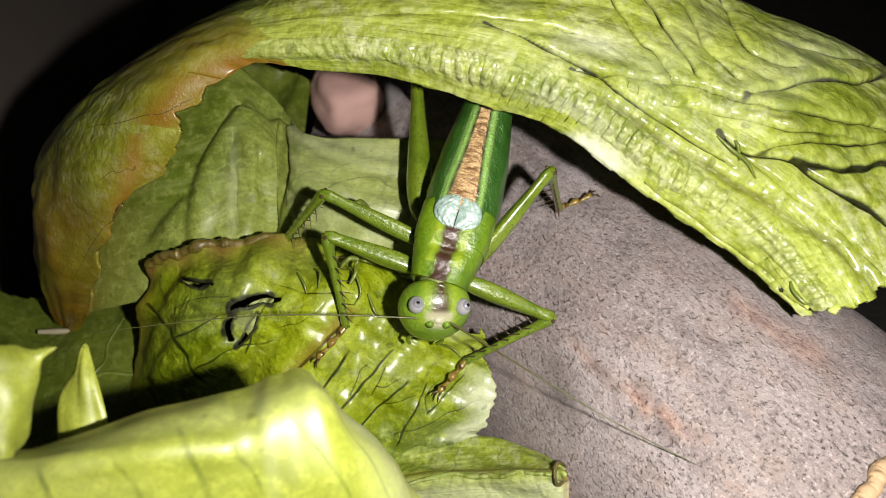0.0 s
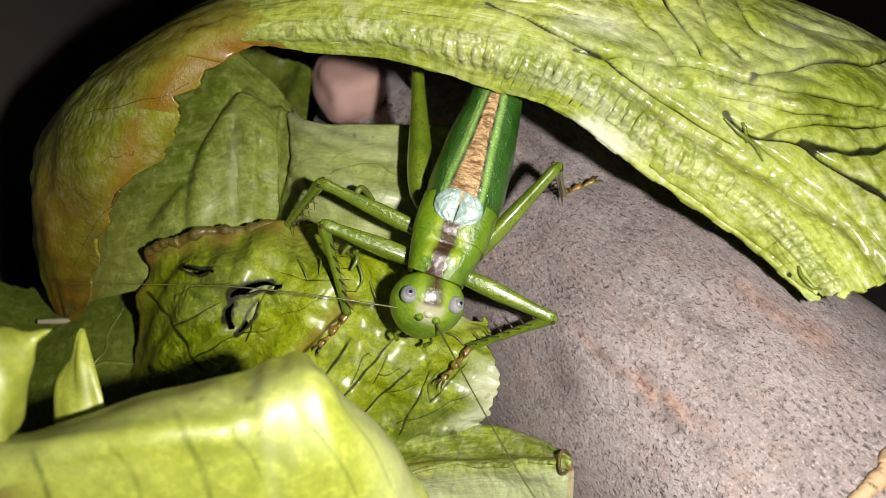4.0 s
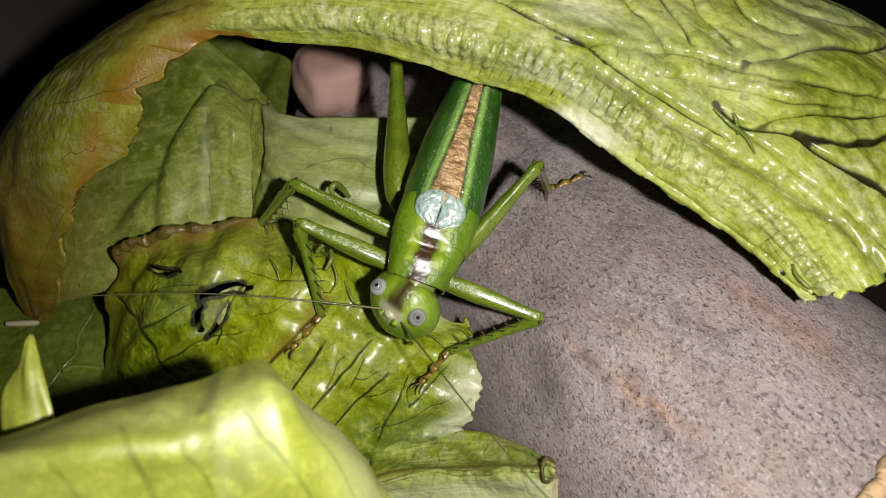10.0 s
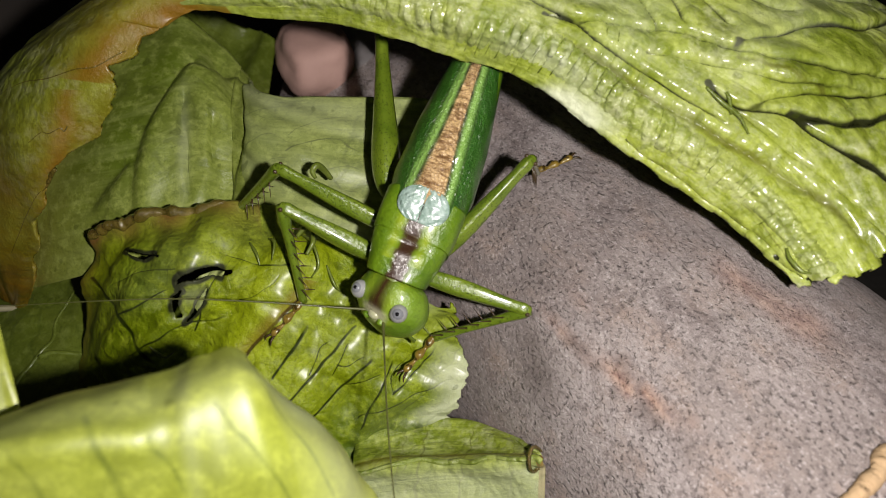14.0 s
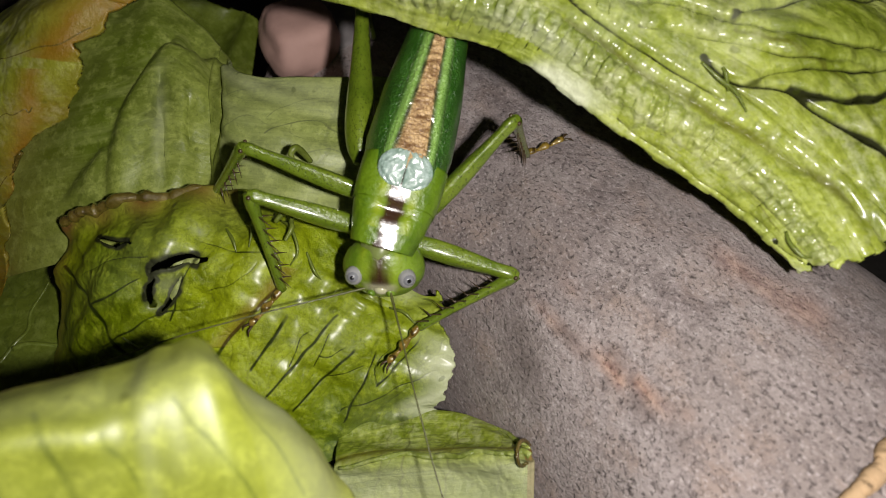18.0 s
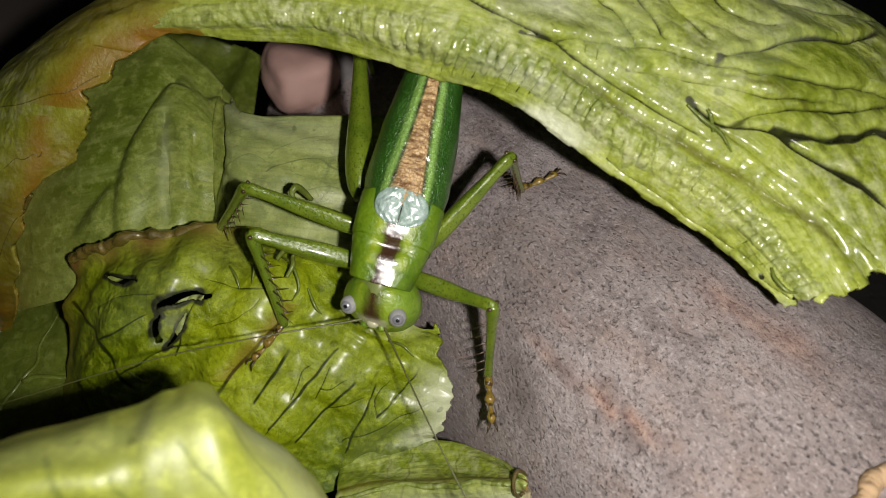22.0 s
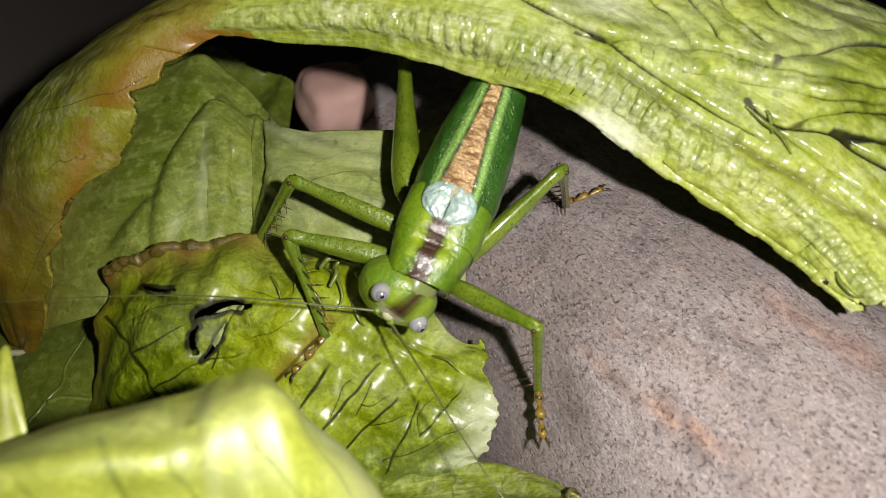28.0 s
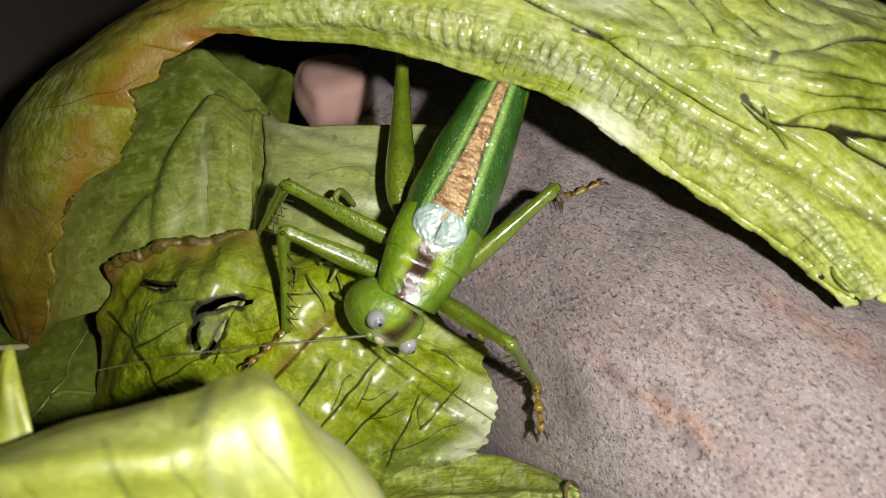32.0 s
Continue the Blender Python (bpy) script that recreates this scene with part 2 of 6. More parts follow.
def bark():
    n = Nodes("grey_bark")
    turn = n.tree.nodes.new("ShaderNodeMapping")
    n.link(n.coords(), turn.inputs[0])
    turn.inputs["Rotation"].default_value = (0, 0, radians(60.7))
    grain = n.tree.nodes.new("ShaderNodeMapping")
    n.link(turn.outputs[0], grain.inputs[0])
    grain.inputs["Scale"].default_value = (0.7, 1, 1)
    v = grain.outputs[0]
    big, mid, fine, dust = n.noise(38, 4, vector=v), n.noise(220, 5, 0.65, vector=v), n.noise(1300, 5, 0.8, v), n.noise(3000, 3, 0.65, v)
    pits = n.noise(2300, 3, 0.65, v)
    base = n.mix(n.ramp(big, (0.38, (0, 0, 0)), (0.62, (1, 1, 1))), (0.29, 0.245, 0.23), (0.47, 0.415, 0.41))
    base = n.mix(n.ramp(mid, (0.48, (0, 0, 0)), (0.72, (0.7, 0.7, 0.7))), base, (0.36, 0.27, 0.225))
    base = n.mix(n.ramp(n.noise(75, 5, 0.7, v), (0.50, (0, 0, 0)), (0.66, (0.8, 0.8, 0.8))), base, (0.17, 0.135, 0.13))
    herd = n.ramp(n.noise(95, 4, 0.65), (0.42, (0.1, 0.1, 0.1)), (0.62, (0.9, 0.9, 0.9)))
    base = n.mix(n.ramp(n.noise(520, 4, 0.7, v), (0.30, (0.65, 0.65, 0.65)), (0.46, (0, 0, 0))), base, (0.18, 0.15, 0.145))
    base = n.mix(n.ramp(fine, (0.38, (0.7, 0.7, 0.7)), (0.50, (0, 0, 0))), base, (0.17, 0.14, 0.135))
    base = n.mix(n.math("MULTIPLY", herd, n.ramp(pits, (0.33, (0.9, 0.9, 0.9)), (0.44, (0, 0, 0)))), base, (0.085, 0.07, 0.07))
    base = n.mix(n.ramp(dust, (0.54, (0, 0, 0)), (0.72, (0.6, 0.6, 0.6))), base, (0.62, 0.555, 0.55))
    base = n.mix(n.attr("scar"), base, n.mix(n.ramp(n.noise(900, 5, 0.7, v), (0.35, (0, 0, 0)), (0.65, (1, 1, 1))), (0.17, 0.085, 0.07), (0.52, 0.36, 0.285)))
    base = n.mix(n.attr("grime"), base, (0.07, 0.05, 0.045))
    h = n.math("ADD", n.math("MULTIPLY", fine, 0.8), n.math("MULTIPLY", mid, 0.6))
    n.bump(n.math("ADD", h, n.ramp(pits, (0.30, (0, 0, 0)), (0.44, (0.6, 0.6, 0.6)))), 0.8, 0.0005)
    return n.set(Base_Color=base, Roughness=0.85, Specular_IOR_Level=0.25)


M_bark = bark()
M_wood = plain("torn_wood", (0.50, 0.34, 0.19), 0.8, scale=1500, bump=0.5, dist=0.0004)
M_stone = plain("pink_stone", (0.50, 0.31, 0.265), 0.75, var=0.15, scale=700, bump=0.3, dist=0.0003)
M_pebble = plain("grey_stone", (0.22, 0.20, 0.20), 0.8, var=0.3, scale=500, bump=0.4, dist=0.0004)
M_floor = plain("dark_soil", (0.018, 0.016, 0.013), 0.7, var=0.5, scale=260, bump=0.8, dist=0.0012)
M_wall = plain("dark_plastic", (0.05, 0.048, 0.044), 0.4, var=0.2, scale=90, bump=0.1)
M_side = plain("grey_plastic", (0.14, 0.12, 0.105), 0.5, var=0.2, scale=90, bump=0.1)


# ---- mesh tools ----
def lift(name, verts, faces, material, parent=None, smooth=True, attrs=None, label=""):
    me = bpy.data.meshes.new(name)
    me.from_pydata([tuple(v) for v in verts], [], [tuple(f) for f in faces])
    me.materials.append(material)
    if smooth:
        me.shade_smooth()
    for key, values in (attrs or {}).items():
        layer = me.attributes.new(key, "FLOAT", "POINT")
        layer.data.foreach_set("value", np.asarray(values, dtype=np.float32))
    me.update()
    ob = new(name, me)
    if parent:
        ob.parent = parent
    return tagged(ob, label) if label else ob


def part(name, bm, material, parent, label="", smooth=True):
    me = bpy.data.meshes.new(name)
    bm.to_mesh(me)
    bm.free()
    me.materials.append(material)
    if smooth:
        me.shade_smooth()
    ob = new(name, me)
    ob.parent = parent
    return tagged(ob, label) if label else ob


def glide(points, at):
    """A smooth curve through rows of points, read at the given 0..1 places."""
    p = np.asarray(points, float)
    n = len(p)
    if n == 2:
        return p[0] + (p[1] - p[0]) * at.reshape((-1,) + (1,) * (p.ndim - 1))
    ext = np.concatenate([[2 * p[0] - p[1]], p, [2 * p[-1] - p[-2]]])
    x = np.clip(at, 0, 1) * (n - 1)
    i = np.minimum(x.astype(int), n - 2)
    t = (x - i).reshape((-1,) + (1,) * (p.ndim - 1))
    a, b, c, d = ext[i], ext[i + 1], ext[i + 2], ext[i + 3]
    return 0.5 * (2 * b + (c - a) * t + (2 * a - 5 * b + 4 * c - d) * t**2 + (3 * b - a - 3 * c + d) * t**3)


def rough_field(u, v, scale, seed):
    """Smooth noise over a grid of u and v."""
    rng = np.random.default_rng(seed)
    out = np.zeros(np.broadcast(u, v).shape)
    for k in range(1, 9):
        fu, fv = rng.normal(0, scale, 2)
        out = out + np.sin(fu * u + fv * v + rng.uniform(0, 6.28)) / 2.8
    return out


def sheet(name, rails, material, nu=120, nv=60, thick=0.5, shape=None, keep=None, attrs=None, flip=False, parent=None):
    """A leaf: rails of points in millimetres across it, smoothed to a grid, with relief and thickness."""
    u, v = np.linspace(0, 1, nu), np.linspace(0, 1, nv)
    wide = max(len(r) for r in rails)
    even = [glide(r, np.linspace(0, 1, wide)) for r in rails]
    grid = np.swapaxes(glide(np.swapaxes(glide(np.array(even), u), 0, 1), v), 0, 1)
    uu, vv = np.meshgrid(u, v, indexing="ij")

    def normals(g):
        n = np.cross(np.gradient(g, axis=0), np.gradient(g, axis=1))
        n /= np.linalg.norm(n, axis=2, keepdims=True) + 1e-9
        return -n if flip else n

    n = normals(grid)
    if shape is not None:
        grid = grid + n * shape(uu, vv)[..., None]
        n = normals(grid)
    edge = np.minimum(np.minimum(uu, 1 - uu) * nu / 2.5, np.minimum(vv, 1 - vv) * nv / 2.5).clip(0.25, 1)
    half = (thick / 2 * edge)[..., None]
    top, low = (grid + n * half).reshape(-1, 3), (grid - n * half).reshape(-1, 3)
    verts = np.concatenate([top, low]) / 1000
    mask = np.ones((nu - 1, nv - 1), bool) if keep is None else keep((uu[1:, 1:] + uu[:-1, :-1]) / 2, (vv[1:, 1:] + vv[:-1, :-1]) / 2)
    ids = np.arange(nu * nv).reshape(nu, nv)
    a, b, c, d = ids[:-1, :-1][mask], ids[1:, :-1][mask], ids[1:, 1:][mask], ids[:-1, 1:][mask]
    quads = np.stack([a, b, c, d], 1)
    if flip:
        quads = quads[:, ::-1]
    off = nu * nv
    faces = np.concatenate([quads, quads[:, ::-1] + off])
    sides = {}
    for q in quads:
        for k in range(4):
            e = (q[k], q[(k + 1) % 4])
            if (e[1], e[0]) in sides:
                del sides[(e[1], e[0])]
            else:
                sides[e] = 1
    rim = np.array([(e[1], e[0], e[0] + off, e[1] + off) for e in sides])
    faces = np.concatenate([faces, rim])
    used = np.unique(faces)
    remap = np.full(2 * off, -1)
    remap[used] = np.arange(len(used))
    values = {}
    for key in ("vein", "crease_shade", "wilt", "pale"):
        got = (attrs or {}).get(key)
        field = (got(uu, vv) if got else np.zeros_like(uu)).clip(0, 1).ravel()
        values[key] = np.concatenate([field, field])[used]
    long, wide = np.linalg.norm(np.diff(grid, axis=0), axis=2).sum(0).mean(), np.linalg.norm(np.diff(grid, axis=1), axis=2).sum(1).mean()
    for key, field in (("along", uu * long), ("across", vv * wide)):
        values[key] = np.tile(field.ravel(), 2)[used]
    blade = lift(name, verts[used], remap[faces], material, parent, True, values)

    def at(pu, pv, rise=0.0):
        """Points on the leaf's face, in millimetres."""
        x, y = np.clip(np.asarray(pu, float), 0, 1) * (nu - 1), np.clip(np.asarray(pv, float), 0, 1) * (nv - 1)
        i, j = np.minimum(x.astype(int), nu - 2), np.minimum(y.astype(int), nv - 2)
        fx, fy = (x - i)[..., None], (y - j)[..., None]
        def read(g):
            return (g[i, j] * (1 - fx) + g[i + 1, j] * fx) * (1 - fy) + (g[i, j + 1] * (1 - fx) + g[i + 1, j + 1] * fx) * fy
        return read(grid) + read(n) * (thick / 2 + np.asarray(rise, float))[..., None]

    return blade, at


def leaf(label, rails, material, *args, **sets):
    """A leaf as a thing: an empty at its base, with the blade under it."""
    root = tagged(new("lettuce_leaf"), label, "lettuce leaf")
    blade, at = sheet("blade", rails, material, *args, parent=root, **sets)
    return root, at


def cord(name, pts, radii, material, parent, n=7, label=""):
    """A thin vein or rim along points, in millimetres."""
    p = np.asarray(pts, float)
    r = np.interp(np.linspace(0, 1, len(p)), np.linspace(0, 1, len(radii)), radii)
    t = np.gradient(p, axis=0)
    t /= np.linalg.norm(t, axis=1, keepdims=True) + 1e-9
    ref = np.array([0.31, -0.55, 0.77])
    side = np.cross(t, ref)
    side /= np.linalg.norm(side, axis=1, keepdims=True) + 1e-9
    up = np.cross(side, t)
    a = np.linspace(0, 2 * np.pi, n, endpoint=False)
    ring = p[:, None] + r[:, None, None] * (np.cos(a)[None, :, None] * side[:, None] + np.sin(a)[None, :, None] * up[:, None])
    ids = np.arange(len(p) * n).reshape(len(p), n)
    nxt = np.roll(ids, -1, 1)
    faces = [tuple(q) for q in np.stack([ids[:-1], ids[1:], nxt[1:], nxt[:-1]], -1).reshape(-1, 4)] + [tuple(ids[0]), tuple(ids[-1][::-1])]
    zero = np.zeros(len(p) * n)
    return lift(name, ring.reshape(-1, 3) / 1000, faces, material, parent, True, {k: zero for k in ("vein", "crease_shade", "wilt", "pale")}, label)


def vein(root, at, pts, r0, r1, material, sink=0.6, wob=0.004, seed=0):
    """A vein through (u, v) points, half sunk in the blade."""
    p = glide(pts, np.linspace(0, 1, 40))
    rng = np.random.default_rng(seed)
    k = np.linspace(0, 1, 40)
    p = p + wob * np.stack([np.sin(k * rng.uniform(8, 20) + rng.uniform(0, 6)), np.sin(k * rng.uniform(8, 20) + rng.uniform(0, 6))], 1)
    r = r0 + (r1 - r0) * k
    return cord("vein", at(p[:, 0], p[:, 1], -sink * r), [r0, r1], material, root)


def line(uu, vv, pts, width, jitter=0.0, seed=0):
    """1 on a curve v = f(u) given by points, falling off to the sides."""
    pu, pv = zip(*pts)
    f = np.interp(uu, pu, pv) + (jitter * rough_field(uu, 0 * vv, 40, seed) if jitter else 0)
    inside = ((uu >= pu[0]) & (uu <= pu[-1])).astype(float)
    return np.exp(-(((vv - f) / width) ** 2)) * inside


def stroke(uu, vv, pts, su, sv, wob=0.0, seed=0):
    """Distance from a curve of (u, v) points, the side of it, and the place along it, in millimetres."""
    p = glide(pts, np.linspace(0, 1, 3 * len(pts))) * np.array([su, sv])
    x, y = uu * su, vv * sv
    if wob:
        x, y = x + wob * rough_field(x, y, 0.9, seed), y + wob * rough_field(x, y, 0.9, seed + 1)
    best, side, along = np.full(np.shape(uu), 1e9), np.zeros(np.shape(uu)), np.zeros(np.shape(uu))
    for k in range(len(p) - 1):
        d = p[k + 1] - p[k]
        size = np.hypot(*d) + 1e-9
        t = (((x - p[k, 0]) * d[0] + (y - p[k, 1]) * d[1]) / size**2).clip(0, 1)
        gap = np.hypot(x - p[k, 0] - t * d[0], y - p[k, 1] - t * d[1])
        near = gap < best
        best = np.where(near, gap, best)
        side = np.where(near, (d[0] * (y - p[k, 1]) - d[1] * (x - p[k, 0])) / size, side)
        along = np.where(near, (k + t) / (len(p) - 1), along)
    return best, side, along


def drawn(uu, vv, strokes, su, sv, wob=0.15, seed=300):
    """A field of thin tapering lines along curves of (width, strength, points)."""
    out = np.zeros(np.shape(uu))
    for k, (width, power, pts) in enumerate(strokes):
        best, side, along = stroke(uu, vv, pts, su, sv, wob, seed + k)
        fade = (0.9 + 0.25 * np.sin(along * 17 + k)) * np.sqrt(np.clip(4 * (1 - along) + 0.15, 0, 1))
        out = np.maximum(out, power * fade.clip(0.25, 1) * np.exp(-((best / (1.25 * width)) ** 4)))
    return out


# ---- ground and container ----
def slab(name, cx, cy, cz, sx, sy, sz, material, bevel=0.002):
    bm = bmesh.new()
    bmesh.ops.create_cube(bm, size=1)
    bmesh.ops.scale(bm, vec=(sx, sy, sz), verts=bm.verts)
    bmesh.ops.bevel(bm, geom=bm.edges, offset=bevel, segments=2, affect="EDGES")
    me = bpy.data.meshes.new(name)
    bm.to_mesh(me)
    bm.free()
    me.materials.append(material)
    ob = new(name, me)
    ob.location = (cx, cy, cz)
    return ob


tagged(slab("floor", 0, 0.05, -0.003, 0.36, 0.30, 0.006, M_floor), "dark damp soil floor of the container", "floor", kind="structure")
tagged(slab("wall_north", 0, 0.202, 0.075, 0.36, 0.004, 0.15, M_wall), "dark plastic back wall of the container", "wall", kind="structure")
tagged(slab("wall_west", -0.094, 0.05, 0.075, 0.004, 0.30, 0.15, M_side), "grey-brown plastic side wall of the container", "wall", kind="structure")
tagged(slab("wall_east", 0.152, 0.05, 0.075, 0.004, 0.30, 0.15, M_wall), "dark plastic side wall of the container", "wall", kind="structure")


def clear_plastic():
    n = Nodes("clear_plastic")
    clear = n.tree.nodes.new("ShaderNodeBsdfTransparent")
    clear.inputs[0].default_value = (0.86, 0.90, 0.95, 1)
    blend = n.tree.nodes.new("ShaderNodeMixShader")
    # bluish reflected veil put into the pane's colour, mottled by noise
    haze = n.ramp(n.noise(60, 4), (0.3, (0.12, 0.12, 0.12)), (0.75, (0.42, 0.42, 0.42)))
    n.link(haze, blend.inputs[0])
    n.link(clear.outputs[0], blend.inputs[1])
    n.link(n.bsdf.outputs[0], blend.inputs[2])
    n.link(blend.outputs[0], n.out.inputs["Surface"])
    return n.set(Base_Color=(0.42, 0.47, 0.58), Roughness=0.25)


M_clear = clear_plastic()
M_lip = plain("lip_plastic", (0.04, 0.05, 0.07), 0.3, 0.2)
tagged(slab("wall_south", 0, -0.0545, 0.0447, 0.18, 0.0012, 0.0894, M_clear, 0.0003), "hazy clear plastic front wall of the container", "wall", kind="structure").visible_shadow = False
tagged(slab("rim", 0, -0.0545, 0.0899, 0.18, 0.0022, 0.0011, M_lip, 0.0004), "dark rounded lip of the container", "rim", kind="structure")


# ---- log ----
def grey_log():
    nu, nv = 300, 150
    u = np.linspace(0, 1, nu)[:, None]
    a = np.linspace(0, 2 * np.pi, nv, endpoint=False)[None, :]
    s = -120 + 125 * u
    r = 30 + 0.2 * rough_field(u * 6, np.cos(a) * 2, 1.5, 3) + 0.14 * rough_field(u * 40, np.sin(a) * 9, 1.2, 5)
    centre = np.array([53.3, -39.6, 30.0])
    axis, side, up = np.array([0.49, -0.872, 0]), np.array([0.872, 0.49, 0]), np.array([0, 0, 1.0])
    angle = np.pi / 2 - a
    p = centre + np.minimum(s + 42, 0)[..., None] * 0.085 * up + s[..., None] * axis + (r * np.sin(a))[..., None] * side + (r * np.cos(a))[..., None] * up
    flank = r * np.sin(a)
    p = p + np.where(flank < -17, -0.36 * (flank + 17), 0)[..., None] * side
    # bark scars run along the log, on its upper flank
    def scar(s0, s1, q0, w):
        q = r * np.sin(a)
        mid = q0 + 0.14 * (s + 38) + 0.3 * np.sin(s * 0.25 + s0) + 0.2 * np.sin(s * 1.3)
        along = 1 / (1 + np.exp(-(s - s0) / 1.2)) * 1 / (1 + np.exp((s - s1) / 1.2))
        return np.exp(-(((q - mid) / w) ** 2)) * along * (np.cos(a) > 0) * (0.8 + 0.2 * np.sin(s * 2.1 + q * 3 + 2 * np.sin(s * 0.7)))
    def blotch(s0, q0, ls, lq):
        q = r * np.sin(a)
        ragged = 1 + 0.35 * rough_field(s / 3, q / 3, 1.6, int(90 - s0))
        return np.exp(-((((s - s0) / ls) ** 2 + ((q - q0) / lq) ** 2) * ragged.clip(0.4, 2))) * (np.cos(a) > 0)
    cut = (scar(-48, -29, -15.4, 0.42) * 0.75 + scar(-38, -29.5, -15.2, 0.75) + 0.65 * blotch(-38.5, 1.0, 3.0, 1.5) + 0.7 * blotch(-33.5, 1.8, 4.6, 1.7) + 0.6 * blotch(-29.6, 3.6, 2.0, 1.6) + 0.4 * blotch(-46, -13.5, 1.8, 0.6) + scar(-58.5, -57, -5.2, 0.7) * 0.6).clip(0, 1)
    dark = (0.8 * scar(-50, -27, -16.2, 0.28) + 0.7 * scar(-44, -27.5, -14.5, 0.20) + 0.5 * scar(-36, -6, -17.4, 0.3) + 0.75 * blotch(-43.5, -22.0, 3.0, 1.6) + 0.5 * blotch(-47.5, -20.0, 3.0, 1.4) + 0.5 * blotch(-33.6, -8.8, 1.3, 0.9) + 0.35 * blotch(-52, -14, 5, 3)).clip(0, 1) * 0.7
    verts = (p - cut[..., None] * 0.15 * up).reshape(-1, 3) / 1000
    ids = np.arange(nu * nv).reshape(nu, nv)
    nxt = np.roll(ids, -1, 1)
    quads = np.stack([ids[:-1], nxt[:-1], nxt[1:], ids[1:]], -1).reshape(-1, 4)
    faces = [tuple(q[::-1]) for q in quads] + [tuple(ids[0]), tuple(ids[-1][::-1])]
    ob = lift("log", verts, faces, M_bark, attrs={"scar": np.broadcast_to(cut, (nu, nv)).ravel(), "grime": np.broadcast_to(dark, (nu, nv)).ravel()})
    return tagged(ob, "thick grey log with pitted bark and pinkish scars", "log")


grey_log()

# ---- lettuce ----
def leaf_veins(u, v, seed, main, count, spread, width):
    """Branching veins: a few long ones and their side shoots."""
    rng = np.random.default_rng(seed)
    out = np.zeros_like(u)
    for k in range(count):
        u0 = main[0] + (main[1] - main[0]) * (k + rng.uniform(0.1, 0.9)) / count
        lean, bend, freq = spread * rng.uniform(0.7, 1.3), rng.uniform(-0.03, 0.03), rng.uniform(2, 5)
        start, end = rng.uniform(0.0, 0.25), rng.uniform(0.7, 1.0)
        path = u0 - lean * (v - start) + bend * np.sin(v * freq) + 0.006 * np.sin(v * 40 + k)
        w = width * (0.5 + 0.8 * v)
        out = np.maximum(out, np.exp(-(((u - path) / w) ** 2)) * (v > start) * (v < end) * rng.uniform(0.5, 1))
        for s in range(3):
            v1 = rng.uniform(start + 0.1, end)
            side = rng.choice([-1, 1])
            shoot = path + side * 0.5 * (v - v1)
            out = np.maximum(out, 0.7 * np.exp(-(((u - shoot) / (w * 0.6)) ** 2)) * (v > v1) * (v < v1 + rng.uniform(0.08, 0.2)))
    return out


def arch_leaf():
    a = [(-55.8, 10.4, 35.2), (-56.6, 10.5, 35.3), (-57.7, 11.1, 35.7), (-58.5, 11.8, 36.4), (-59.3, 12.8, 37.3)]
    b = [(-43.6, 6.8, 50.9), (-47.0, 6.2, 52.6), (-51.1, 7.6, 53.3), (-54.7, 9.9, 52.6), (-57.1, 12.9, 51.2)]
    c = [(-34.0, 7.0, 67.0), (-39.6, 5.3, 67.9), (-47.0, 8.6, 65.5), (-52.6, 12.3, 62.2), (-56.2, 16.1, 59.0)]
    d = [(-29.2, 8.8, 76.6), (-35.6, 9.4, 77.0), (-43.0, 14.2, 74.0), (-48.8, 18.6, 69.9), (-52.3, 22.7, 65.5)]
    e = [(-22.3, 13.6, 81.0), (-26.9, 13.6, 82.6), (-33.0, 17.8, 80.5), (-38.6, 23.2, 75.9), (-41.5, 27.9, 70.8)]
    f = [(-14.8, 13.2, 80.3), (-15.7, 14.1, 84.5), (-18.8, 18.7, 85.6), (-22.2, 26.1, 83.1), (-25.1, 33.0, 78.6)]
    g = [(-5.5, 12.2, 79.8), (-5.3, 13.0, 84.8), (-6.0, 16.9, 87.3), (-6.5, 25.3, 86.5), (-7.1, 34.3, 82.8)]
    h = [(4.3, 9.7, 77.9), (6.1, 10.6, 83.8), (7.4, 15.7, 86.8), (8.5, 23.9, 87.9), (9.6, 34.0, 85.3)]
    i = [(13.1, 7.1, 76.1), (16.9, 8.8, 81.3), (20.3, 14.6, 85.0), (22.4, 22.0, 87.4), (25.0, 31.6, 85.7)]
    j = [(23.4, 1.6, 70.6), (26.9, 4.4, 76.6), (31.4, 9.2, 81.7), (36.4, 18.2, 83.6), (40.9, 27.5, 81.6)]
    k = [(33.5, -3.1, 65.8), (38.3, -1.6, 70.5), (43.9, 2.2, 75.3), (51.3, 10.8, 77.6), (58.4, 19.5, 75.0)]
    l = [(40.9, -11.1, 62.8), (44.9, -11.6, 64.4), (50.3, -9.9, 66.1), (58.0, -3.9, 67.1), (67.1, 4.7, 64.4)]
    return [a, b, c, d, e, f, g, h, i, j, k, l]


RIB = [(0.33, 0.10), (0.42, 0.15), (0.6, 0.17), (0.72, 0.155), (0.8, 0.145), (0.9, 0.15), (1.0, 0.18)]
